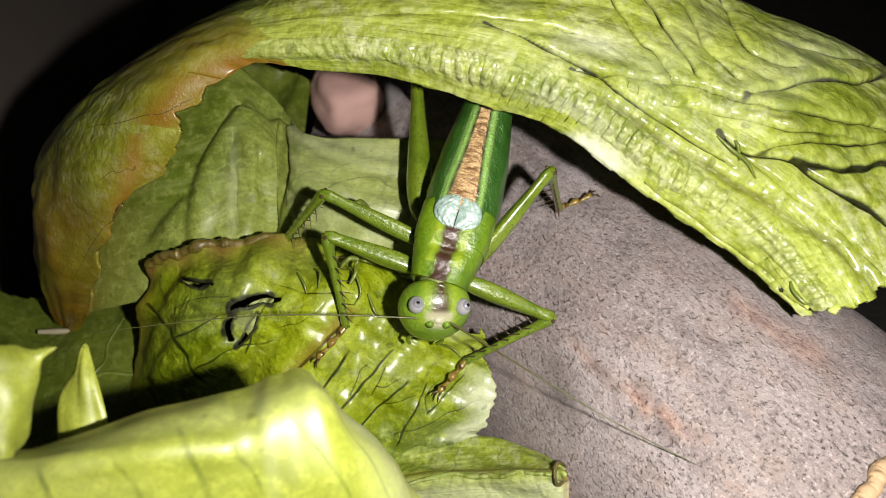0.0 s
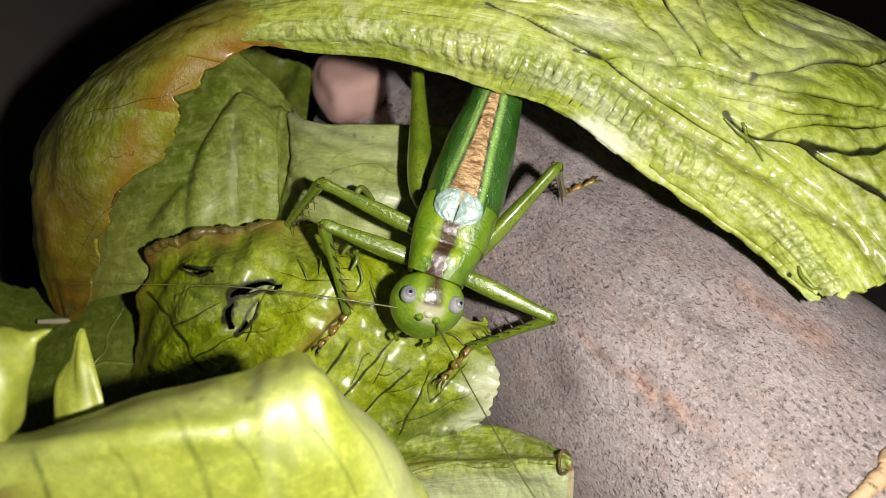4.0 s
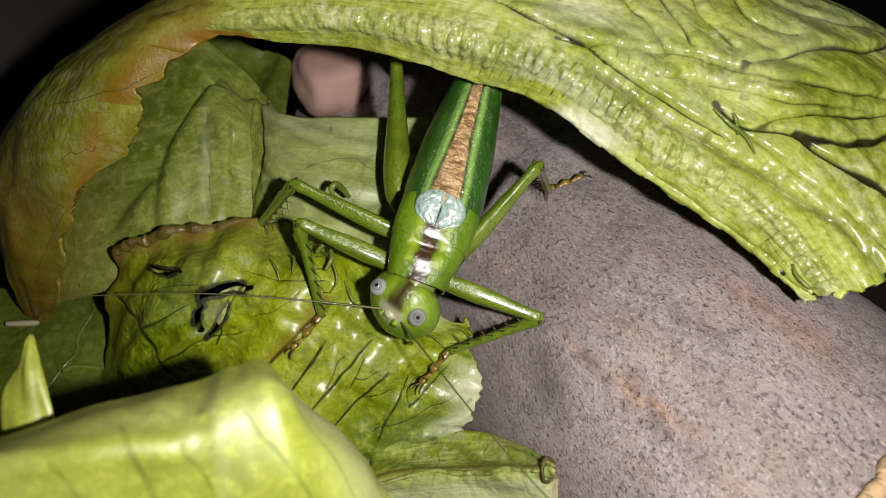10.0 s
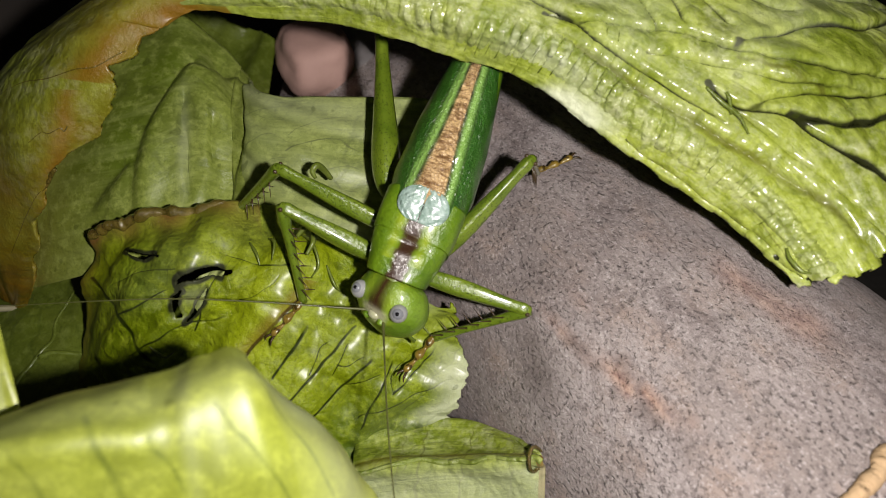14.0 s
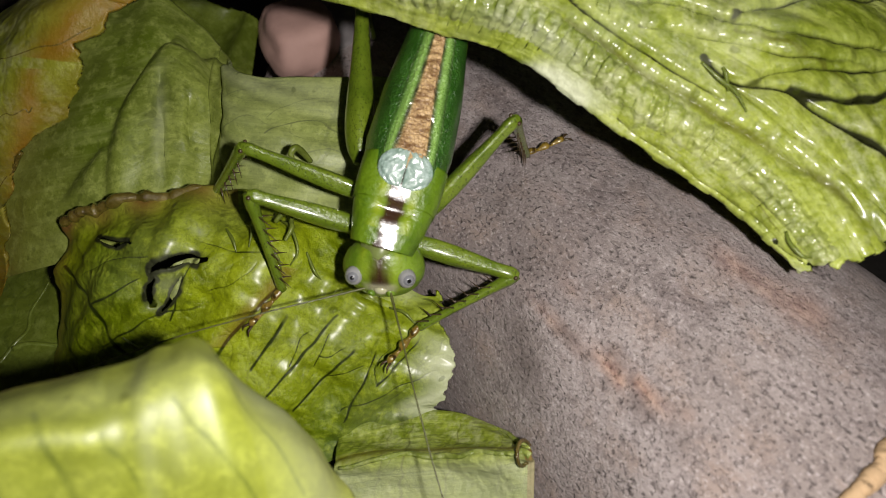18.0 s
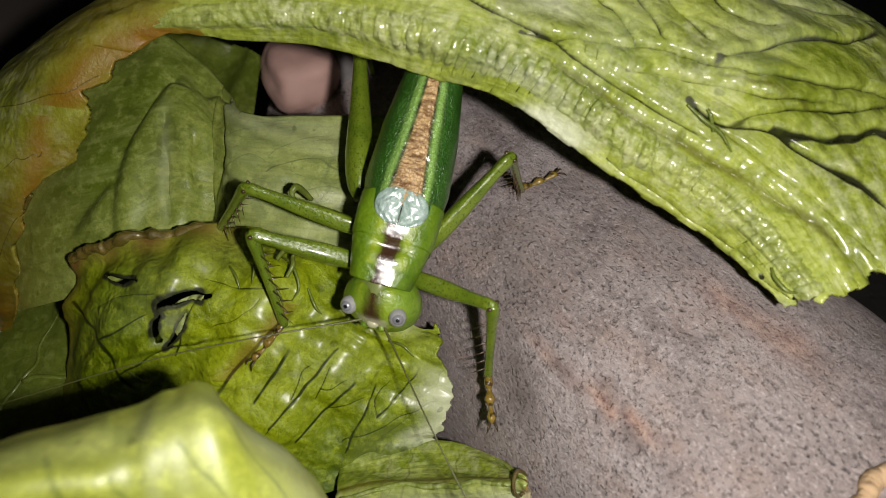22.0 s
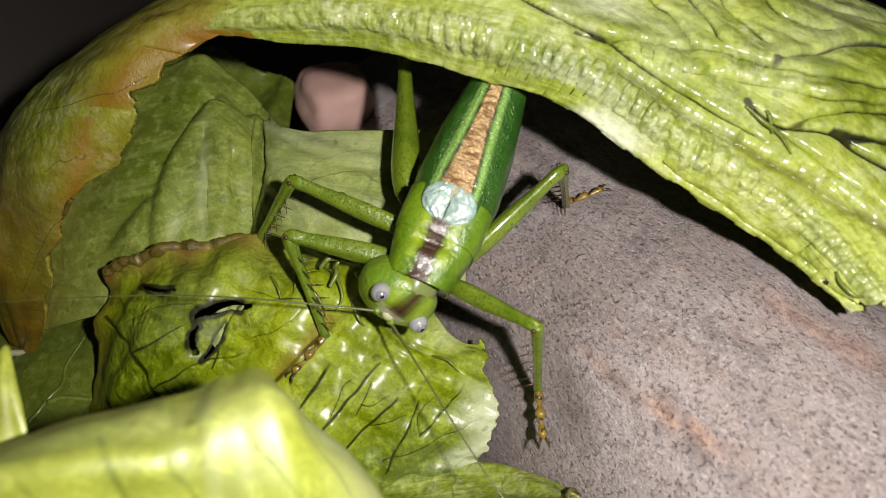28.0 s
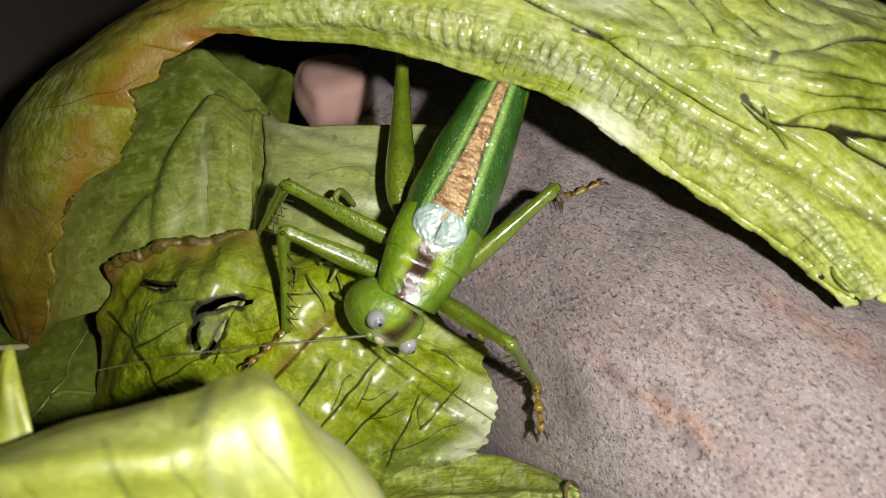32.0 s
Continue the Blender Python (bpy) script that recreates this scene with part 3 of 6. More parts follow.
# width, painted shade, height of the step across the line, and its course over the leaf
CREASES = [
    (0.30, 0.95, 1.3, [(0.62, 0.40), (0.665, 0.338), (0.698, 0.305), (0.728, 0.29), (0.75, 0.262), (0.785, 0.262), (0.808, 0.269), (0.83, 0.269), (0.862, 0.275)]),
    (0.30, 1.0, 1.5, [(0.835, 0.344), (0.85, 0.335), (0.865, 0.344), (0.885, 0.40), (0.905, 0.412), (0.922, 0.45), (0.94, 0.494), (0.958, 0.55), (0.985, 0.60)]),
    (0.26, 0.65, 1.5, [(0.70, 0.27), (0.72, 0.285), (0.742, 0.319), (0.765, 0.354), (0.805, 0.425), (0.815, 0.438), (0.84, 0.469), (0.87, 0.535), (0.895, 0.585), (0.925, 0.694), (0.97, 0.78)]),
    (0.25, 0.45, 0.7, [(0.788, 0.312), (0.832, 0.40), (0.878, 0.488), (0.928, 0.65)]),
    (0.25, 0.7, 0.9, [(0.862, 0.344), (0.882, 0.462), (0.895, 0.512), (0.918, 0.612), (0.93, 0.688)]),
    (0.34, 1.0, -1.0, [(0.885, 0.412), (0.902, 0.444), (0.92, 0.531), (0.935, 0.631), (0.96, 0.70)]),
    (0.25, 0.65, 0.8, [(0.69, 0.76), (0.72, 0.58), (0.745, 0.469), (0.76, 0.456), (0.775, 0.425), (0.79, 0.406)]),
    (0.28, 0.85, 1.2, [(0.71, 0.80), (0.745, 0.63), (0.77, 0.531), (0.792, 0.481), (0.805, 0.45)]),
    (0.25, 0.6, 0.9, [(0.75, 0.78), (0.775, 0.65), (0.792, 0.575), (0.818, 0.531), (0.832, 0.519)]),
    (0.22, 0.6, 0.8, [(0.79, 0.80), (0.818, 0.644), (0.838, 0.631), (0.86, 0.662)]),
    (0.26, 0.85, -1.4, [(0.835, 0.481), (0.85, 0.556), (0.87, 0.662), (0.89, 0.731), (0.90, 0.86)]),
    (0.25, 0.6, 0.6, [(0.83, 0.72), (0.852, 0.744), (0.875, 0.794), (0.898, 0.94)]),
    (0.20, 0.55, 0.35, [(0.852, 0.312), (0.885, 0.319), (0.908, 0.319), (0.952, 0.40), (0.985, 0.47)]),
    (0.18, 0.55, 0.35, [(0.81, 0.05), (0.825, 0.044), (0.862, 0.044), (0.90, 0.03), (0.932, 0.05), (0.965, 0.06)]),
    (0.35, 0.8, 0.5, [(0.958, 0.035), (0.967, 0.044), (0.990, 0.094)]),
    (0.20, 0.5, 0.8, [(0.60, 0.55), (0.66, 0.60), (0.70, 0.68), (0.74, 0.80)]),
    (0.18, 0.4, 0.5, [(0.50, 0.36), (0.58, 0.42), (0.65, 0.44), (0.70, 0.42)]),
]


def arch_shape(u, v):
    right = 1 / (1 + np.exp(-(u - 0.60) / 0.05))
    mid = 1 / (1 + np.exp(-(u - 0.36) / 0.03))
    steps = 0.0
    for k, (width, dark, rise, pts) in enumerate(CREASES):
        best, side, along = stroke(u, v, pts, 144, 36, 0.12, 400 + k)
        ends = np.clip(8 * along, 0, 1) * np.clip(8 * (1 - along), 0, 1)
        shelf = 0.34 * abs(rise) * np.tanh((side - 0.25) / 0.16) * np.exp(-best / 2.2)
        steps = steps + ends * (shelf - 0.18 * np.exp(-((best / (1.4 * width)) ** 2)))
    ribs = right * (0.07 * np.sin(u * 560 + 5 * v + 2.5 * rough_field(u * 4, v, 9, 9)) + 0.035 * np.sin(u * 1250 + 9 * v + 3 * rough_field(u * 4, v, 12, 20))) * np.exp(-(((v - 0.14) / 0.15) ** 2))
    hem = 0.35 * np.sin(u * 60 + rough_field(u * 4, v, 6, 5)) * np.exp(-v / 0.08) * right + 0.10 * np.sin(u * 330 + 3 * rough_field(u * 4, v, 9, 6)) * np.exp(-v / 0.05) * right
    pleats = right * (0.14 * np.sin((v - 0.3) * 34 + 5 * (1 - u) + 1.2 * rough_field(u * 4, v, 3, 7)) + 0.07 * np.sin(v * 90 - 20 * u + 2 * rough_field(u * 4, v, 5, 8))) * (v > 0.30)
    best, side, along = stroke(u, v, [(0.74, 0.29), (0.78, 0.345), (0.82, 0.415), (0.86, 0.485), (0.90, 0.57), (0.95, 0.68)], 144, 36)
    knobs = np.exp(-((best / 1.6) ** 2)) * (0.40 + 0.14 * np.sin(along * 90 + 2 * rough_field(u * 5, v, 12, 10)))
    groove = -0.5 * np.exp(-((stroke(u, v, [(0.74, 0.20), (0.799, 0.20), (0.842, 0.218), (0.880, 0.230), (0.915, 0.26), (0.947, 0.33), (0.985, 0.40)], 144, 36)[0] / 0.9) ** 2))
    blister = (1 - mid) * (0.40 * rough_field(u * 5, v, 4.0, 13) + 0.12 * rough_field(u * 5, v, 13, 14))
    return 0.5 * line(u, v, RIB, 0.10) * mid + steps + hem + ribs + pleats + groove + blister + 0.10 * rough_field(u * 5, v, 6, 11) + 0.06 * rough_field(u * 5, v, 24, 12) + knobs


def arch_shade(u, v):
    return drawn(u, v, [(w, p, pts) for w, p, rise, pts in CREASES], 144, 36, 0.12, 400)


def arch_keep(u, v):
    bay = np.interp(u, [0, 0.03, 0.07, 0.128, 0.165, 0.185, 0.2, 0.212, 0.235, 0.25, 0.268, 0.278, 0.29], [0.04, 0.10, 0.20, 0.25, 0.21, 0.16, 0.03, 0.0, 0.03, 0.0, 0.02, 0.07, 0.0])
    teeth = 0.016 * rough_field(u, 0 * v, 90, 15) + 0.010 * rough_field(u, 0 * v, 260, 16)
    left = (u < 0.36) & (v < bay + teeth + 0.01)
    hem = (u > 0.36) & (v < 0.006 * (1 + rough_field(u, 0 * v, 150, 17)))
    crest = (u > 0.74) & (v > np.interp(u, [0.74, 0.77, 0.79, 0.83, 0.90, 1.0], [1.05, 0.86, 0.84, 0.86, 0.94, 1.05]) + 0.012 * rough_field(u, 0 * v, 50, 21))
    end = u > 0.990 - 0.030 * np.exp(-(((v - 0.12) / 0.03) ** 2)) + 0.004 * rough_field(0 * u, v, 30, 18)
    return ~(left | hem | end | crest)


arch, on_arch = leaf("wilting yellow-green lettuce leaf with a knobbly rib, arched over the log", arch_leaf(), M_arch, 760, 180, 0.9, arch_shape, arch_keep, attrs={
    "wilt": lambda u, v: (u < 0.42) * (0.7 * line(u, v, [(0.26, 0.14), (0.36, 0.04), (0.42, 0.0)], 0.10) + 1.0 * np.exp(-u / 0.045) + 0.42 + 0.34 * rough_field(u * 5, v, 5, 19) + 0.5 * np.exp(-(((v - 0.2) / 0.05) ** 2)) * (u > 0.12) * (u < 0.25)),
    # pale patches of the leaf, with a glint painted in near u 0.715
    "pale": lambda u, v: (u > 0.5) * (0.06 + 0.20 * rough_field(u * 5, v, 5, 301)) * np.clip((u - 0.55) * 6, 0, 1) + 0.55 * np.exp(-(((u - 0.715) / 0.03) ** 2) - (((v - 0.40) / 0.05) ** 2)) + 1.3 * np.exp(-(((u - 0.762 - 0.15 * v) / 0.026) ** 4) - ((v / 0.085) ** 2)) + 0.6 * np.exp(-(((u - 0.99) / 0.01) ** 2) - ((v / 0.04) ** 2)),
    "vein": lambda u, v: drawn(u, v, [(0.7, 0.5, [(0.74, 0.20), (0.799, 0.20), (0.842, 0.218), (0.880, 0.230), (0.915, 0.26), (0.947, 0.33), (0.985, 0.40)]), (0.3, 0.4, [(0.36, 0.30), (0.48, 0.36), (0.6, 0.40)]), (0.15, 0.5, [(0.88, 0.12), (0.92, 0.10), (0.97, 0.07)]), (0.15, 0.5, [(0.84, 0.45), (0.88, 0.50), (0.93, 0.53)])], 144, 36),
    "crease_shade": arch_shade,
})


def rib_strip():
    """The knobbly midrib, a raised strip along the arched leaf."""
    nu, nv = 900, 30
    u, w = np.meshgrid(np.linspace(0.335, 0.984, nu), np.linspace(-1, 1, nv), indexing="ij")
    pu, pv = zip(*RIB)
    half = np.interp(u, [0.33, 0.42, 0.6, 0.7, 0.8, 1.0], [0.03, 0.11, 0.12, 0.105, 0.085, 0.08])
    v = np.interp(u, pu, pv) + half * w
    dome = (1 - w**2) ** 1.5 * ((u - 0.34) / 0.08).clip(0, 1)
    row = np.sin(u * 540 + 1.6 * w + 2.0 * rough_field(u, w * 0.12, 18, 61)).clip(-0.15, 1) * np.exp(-(((w + 0.1 + 0.15 * np.sin(u * 40)) / 0.62) ** 2)) * (0.7 + 0.5 * rough_field(u, w * 0.2, 30, 64))
    second = np.sin(u * 500 + 3 * rough_field(u, w * 0.1, 20, 67)).clip(-0.3, 1) * np.exp(-(((w - 0.45) / 0.25) ** 2))
    fine = np.sin(u * 1300 + 5 * w + 2.5 * rough_field(u, w * 0.3, 34, 62))
    right = ((u - 0.4) / 0.3).clip(0, 1)
    rise = -0.30 + dome * (0.62 + (0.22 * row + 0.08 * second) * right + 0.05 * fine * right + 0.12 * rough_field(u * 6, w * 0.4, 16, 63) + 0.03 * right * rough_field(u * 6, w * 0.8, 60, 66))
    top = on_arch(u, v, rise)
    low = on_arch(u, v, 0 * u - 0.8)
    ids = np.arange(nu * nv).reshape(nu, nv)
    quads = np.stack([ids[:-1, :-1], ids[:-1, 1:], ids[1:, 1:], ids[1:, :-1]], -1).reshape(-1, 4)
    off = nu * nv
    rim = []
    for loop in (ids[0], ids[-1][::-1], ids[::-1, 0], ids[:, -1]):
        rim += [(loop[k + 1], loop[k], loop[k] + off, loop[k + 1] + off) for k in range(len(loop) - 1)]
    faces = [tuple(q) for q in quads] + [tuple(q[::-1] + off) for q in quads] + rim
    pale = (0.45 * row.clip(0, 1) * dome * (u > 0.5) * (0.6 + 0.6 * rough_field(u * 4, w * 0.3, 9, 68)).clip(0, 1) + 0.35 * np.exp(-(((u - 0.72) / 0.05) ** 2)) * (w < 0)).clip(0, 1)
    zero = np.zeros(2 * off)
    return lift("midrib", np.concatenate([top.reshape(-1, 3), low.reshape(-1, 3)]) / 1000, faces, M_rib, arch, True, {"pale": np.tile(pale.ravel(), 2), "vein": zero, "crease_shade": zero, "wilt": zero, "along": np.tile((u * 144).ravel(), 2), "across": np.tile((v * 36).ravel(), 2)}, "pale knobbly wet midrib")


rib_strip()
for k, pts in enumerate(([(0.66, 0.46), (0.74, 0.50), (0.80, 0.53)], [(0.70, 0.60), (0.80, 0.66), (0.92, 0.74)], [(0.60, 0.60), (0.72, 0.68), (0.80, 0.76)], [(0.86, 0.56), (0.93, 0.62), (0.98, 0.66)])):
    vein(arch, on_arch, pts, 0.20, 0.10, M_vein, 1.1, 0.003, 100 + k)
for k, pts in enumerate(([(0.296, 0.06), (0.273, 0.157), (0.256, 0.358), (0.236, 0.579)], [(0.211, 0.18), (0.209, 0.20), (0.207, 0.26), (0.20, 0.32)], [(0.170, 0.20), (0.150, 0.252), (0.120, 0.327), (0.08, 0.40)])):
    vein(arch, on_arch, pts, 0.30, 0.16, M_rust, 0.9, 0.002, 120 + k)


def low_leaf():
    a = [(-39.7, 8.1, 53.0), (-41.5, 5.7, 48.5), (-43.4, 3.8, 42.3), (-45.3, -0.1, 34.2), (-46.5, -4.2, 27.2)]
    b = [(-34.0, 7.4, 55.9), (-32.9, 1.5, 54.9), (-33.8, -2.5, 50.1), (-35.8, -4.8, 42.2), (-38.2, -8.0, 31.9)]
    c = [(-26.3, 7.6, 57.5), (-24.6, -0.4, 57.0), (-25.8, -4.9, 52.0), (-28.0, -8.7, 44.0), (-29.5, -12.3, 36.1)]
    d = [(-18.3, 8.6, 57.1), (-16.9, -0.2, 56.8), (-17.9, -5.7, 51.9), (-19.4, -10.3, 43.8), (-21.1, -14.4, 35.4)]
    e = [(-10.9, 8.5, 55.6), (-9.6, -0.3, 55.3), (-9.9, -5.8, 49.7), (-11.1, -11.3, 42.8), (-12.8, -15.4, 35.8)]
    f = [(-3.3, 3.6, 52.0), (-1.4, -2.6, 51.4), (-1.4, -6.7, 47.3), (-3.2, -10.5, 41.5), (-5.5, -13.9, 36.0)]
    g = [(5.7, -1.5, 49.8), (7.2, -4.6, 49.2), (7.6, -7.2, 45.5), (7.5, -9.1, 41.4), (4.9, -10.7, 37.7)]
    return [a, b, c, d, e, f, g]


LOW_VEINS = [
    (0.28, 0.8, [(0.165, 0.491), (0.22, 0.43), (0.268, 0.371)]), (0.25, 0.8, [(0.351, 0.541), (0.368, 0.421), (0.391, 0.314), (0.431, 0.283)]),
    (0.28, 0.9, [(0.56, 0.65), (0.60, 0.55), (0.627, 0.472)]), (0.26, 0.9, [(0.60, 0.72), (0.679, 0.553), (0.734, 0.428)]),
    (0.26, 0.9, [(0.66, 0.77), (0.742, 0.616), (0.777, 0.535)]), (0.18, 0.8, [(0.692, 0.623), (0.71, 0.56), (0.719, 0.503)]),
    (0.24, 0.8, [(0.79, 0.82), (0.815, 0.65), (0.822, 0.516)]), (0.22, 0.7, [(0.84, 0.66), (0.88, 0.54), (0.915, 0.415)]),
    (0.42, 0.7, [(0.45, 0.68), (0.501, 0.579), (0.574, 0.434), (0.627, 0.333)]), (0.22, 0.6, [(0.779, 0.780), (0.870, 0.679), (0.955, 0.579)]),
    (0.25, 0.6, [(0.216, 0.648), (0.321, 0.522), (0.421, 0.484)]), (0.20, 0.6, [(0.411, 0.214), (0.501, 0.264), (0.594, 0.252)]),
    (0.35, 0.8, [(0.033, 0.289), (0.190, 0.547), (0.273, 0.673)]), (0.15, 0.7, [(0.70, 0.58), (0.73, 0.57), (0.76, 0.53)]),
    (0.15, 0.7, [(0.64, 0.63), (0.66, 0.54), (0.68, 0.50)]), (0.15, 0.7, [(0.84, 0.66), (0.83, 0.58), (0.85, 0.50)]),
    (0.15, 0.7, [(0.72, 0.66), (0.77, 0.62), (0.80, 0.60)]), (0.16, 0.7, [(0.12, 0.36), (0.20, 0.30), (0.30, 0.28)]),
    (0.15, 0.6, [(0.44, 0.42), (0.50, 0.38), (0.55, 0.30)]), (0.15, 0.7, [(0.60, 0.72), (0.58, 0.80), (0.60, 0.90)])]


def low_veins(u, v):
    return np.maximum(drawn(u, v, [(0.6 * w, min(1, 1.15 * p), pts) for w, p, pts in LOW_VEINS], 56, 32, 0.12, 330), 0.35 * leaf_veins(u, v, 5, (0.3, 1.15), 8, 0.30, 0.003))


def low_shape(u, v):
    pucker = 0.8 * np.sin(17 * (u + 0.45 * v) + 1.5 * np.sin(5 * v)) * np.exp(-(((u - 0.45) / 0.4) ** 2)) + 0.5 * rough_field(u, v, 8, 21)
    return 0.9 * pucker + 0.38 * rough_field(u * 1.6, v, 18, 22) + 0.12 * rough_field(u * 1.6, v, 45, 24) + 0.05 * np.sin(60 * (u + 0.5 * v) + 2 * rough_field(u, v, 9, 26)) * np.exp(-(((v - 0.3) / 0.25) ** 2)) - 0.08 * low_veins(u, v) + 0.9 * np.exp(-((v / 0.05) ** 2)) * (u < 0.45)


HOLES = [(0.55, [(0.150, 0.185), (0.19, 0.20), (0.248, 0.236)]), (0.62, [(0.300, 0.335), (0.345, 0.305), (0.385, 0.29), (0.425, 0.285)]), (0.70, [(0.300, 0.375), (0.292, 0.42), (0.313, 0.475)]), (0.48, [(0.330, 0.505), (0.352, 0.45), (0.363, 0.385)])]


def low_keep(u, v):
    ragged = 0.018 * rough_field(u, v, 60, 23)
    gone = u > 0.975 + 0.010 * np.sin(v * 13 + 1) + ragged * 0.35
    for k, (width, pts) in enumerate(HOLES):
        best, side, along = stroke(u, v, pts, 56, 32, 0.25, 360 + k)
        gone = gone | (best < width * (0.35 + 0.65 * np.sin(np.pi * along.clip(0.08, 0.92))) * (1 + 10 * ragged))
    bite = ((u - 0.93) / 0.05) ** 2 + (v / 0.10) ** 2 < 1 + 6 * ragged
    return ~(gone | bite)


low, on_low = leaf("eaten green lettuce leaf with holes, lying beside the log", low_leaf(), M_low, 380, 230, 0.45, low_shape, low_keep, flip=True, attrs={
    "vein": low_veins,
    "pale": lambda u, v: 0.75 * ((u - 0.90 - 0.02 * np.sin(v * 30) - 0.02 * rough_field(u, v, 14, 371)) / 0.06).clip(0, 1) * ((v - 0.35) / 0.15).clip(0, 1) * (v < 0.97) + 0.25 * np.exp(-(((u - 0.9) / 0.05) ** 2 + ((v - 0.12) / 0.08) ** 2)) + 0.25 * np.exp(-(((u - 0.335) / 0.03) ** 2 + ((v - 0.40) / 0.05) ** 2)) + 0.06 * rough_field(u, v, 9, 370).clip(0, 1),
    "wilt": lambda u, v: 0.9 * np.exp(-((v / 0.085) ** 2)) * (u < 0.50) * (0.7 + 0.3 * np.sin(u * 50)) + 0.6 * np.exp(-((u / 0.04) ** 2)) + 0.5 * np.exp(-(((u - 0.55 + 0.5 * (v - 0.45)) / 0.02) ** 2)) * (v > 0.3) * (v < 0.6),
    "crease_shade": lambda u, v: drawn(u, v, [(0.9 * w + 0.3, 0.9, pts) for w, pts in HOLES], 56, 32, 0.25, 360),
})
k = np.linspace(0.01, 0.42, 60)
cord("rim", on_low(k, 0.010 + 0.004 * rough_field(k, 0 * k, 60, 68), -0.1 + 0.15 * rough_field(k, 0 * k, 40, 69)), [0.4] + [0.68 + 0.14 * math.sin(k * 2.3) + 0.12 * math.sin(k * 5.1) for k in range(30)] + [0.3], M_rust, low, 10, "rolled browned leaf rim")
for n, (u0, v0, u1, v1) in enumerate(((0.66, 0.33, 0.54, 0.62), (0.78, 0.40, 0.66, 0.80), (0.90, 0.28, 0.84, 0.82), (0.95, 0.25, 0.92, 0.55))):
    vein(low, on_low, [(u0, v0), ((u0 + u1) / 2 + 0.01, (v0 + v1) / 2), (u1, v1)], 0.20, 0.08, M_vein, 1.15, 0.006, 140 + n)


def back_leaf():
    a = [(-48.0, 37.1, 62.2), (-50.7, 25.7, 55.5), (-52.8, 16.8, 49.8), (-54.1, 9.0, 40.9)]
    b = [(-37.5, 36.8, 65.5), (-36.2, 23.5, 62.1), (-35.7, 13.2, 57.4), (-37.6, 6.3, 49.1)]
    c = [(-30.2, 37.7, 65.0), (-29.3, 26.0, 63.1), (-28.3, 16.1, 58.9), (-28.0, 7.8, 52.0)]
    d = [(-24.0, 32.7, 61.3), (-23.6, 23.7, 60.9), (-23.0, 15.8, 57.2), (-21.7, 7.6, 53.2)]
    e = [(-19.4, 23.9, 63.2), (-18.8, 17.6, 61.8), (-17.7, 11.7, 58.8), (-16.8, 5.7, 54.2)]
    f = [(-10.5, 22.2, 63.6), (-10.2, 16.3, 61.9), (-9.7, 10.5, 58.9), (-9.2, 4.5, 54.4)]
    g = [(3.6, 21.8, 63.2), (3.5, 16.5, 60.7), (3.5, 11.0, 57.4), (3.4, 4.7, 53.1)]
    return [a, b, c, d, e, f, g]


# width, painted shade, step and course of the folds in the leaf behind
BACK_FOLDS = [
    (0.5, 0.75, -0.8, [(0.554, 0.06), (0.585, 0.25), (0.581, 0.428), (0.529, 0.635), (0.491, 0.805), (0.48, 1.0)]),
    (0.7, 0.45, -1.3, [(0.386, 0.101), (0.333, 0.239), (0.253, 0.340), (0.201, 0.453), (0.175, 0.604), (0.180, 0.780), (0.18, 1.0)]),
    (0.4, 0.2, 0.7, [(0.333, 0.377), (0.313, 0.465), (0.323, 0.629), (0.346, 0.849)]),
    (0.5, 0.55, 1.3, [(0.293, 0.252), (0.398, 0.214), (0.511, 0.10), (0.60, 0.05)]),
    (0.5, 0.3, -0.9, [(0.155, 0.553), (0.128, 0.648), (0.098, 0.792)]),
    (0.5, 0.25, 0.8, [(0.434, 0.421), (0.411, 0.572), (0.421, 0.711)])]


def back_shape(u, v):
    out = 0.0
    for k, (width, dark, rise, pts) in enumerate(BACK_FOLDS):
        best, side, along = stroke(u, v, pts, 52, 30, 0.2, 420 + k)
        ends = np.clip(6 * along, 0, 1) * np.clip(6 * (1 - along), 0, 1)
        out = out + ends * (0.55 * rise * np.tanh(side / 0.9) * np.exp(-best / 4.0) - 0.45 * np.exp(-((best / (1.7 * width)) ** 2)))
    waves = 0.5 * np.sin(u * 27 + 2.5 * np.sin(v * 4 + u * 5) + 1.4 * rough_field(u, v, 5, 34)) * (u < 0.5)
    ripple = 0.10 * np.sin(v * 40 - u * 30 + 2 * rough_field(u, v, 6, 35)) * (u > 0.57)
    return out + waves + ripple + 0.22 * rough_field(u, v, 12, 31) + 0.08 * rough_field(u * 1.5, v, 30, 32)


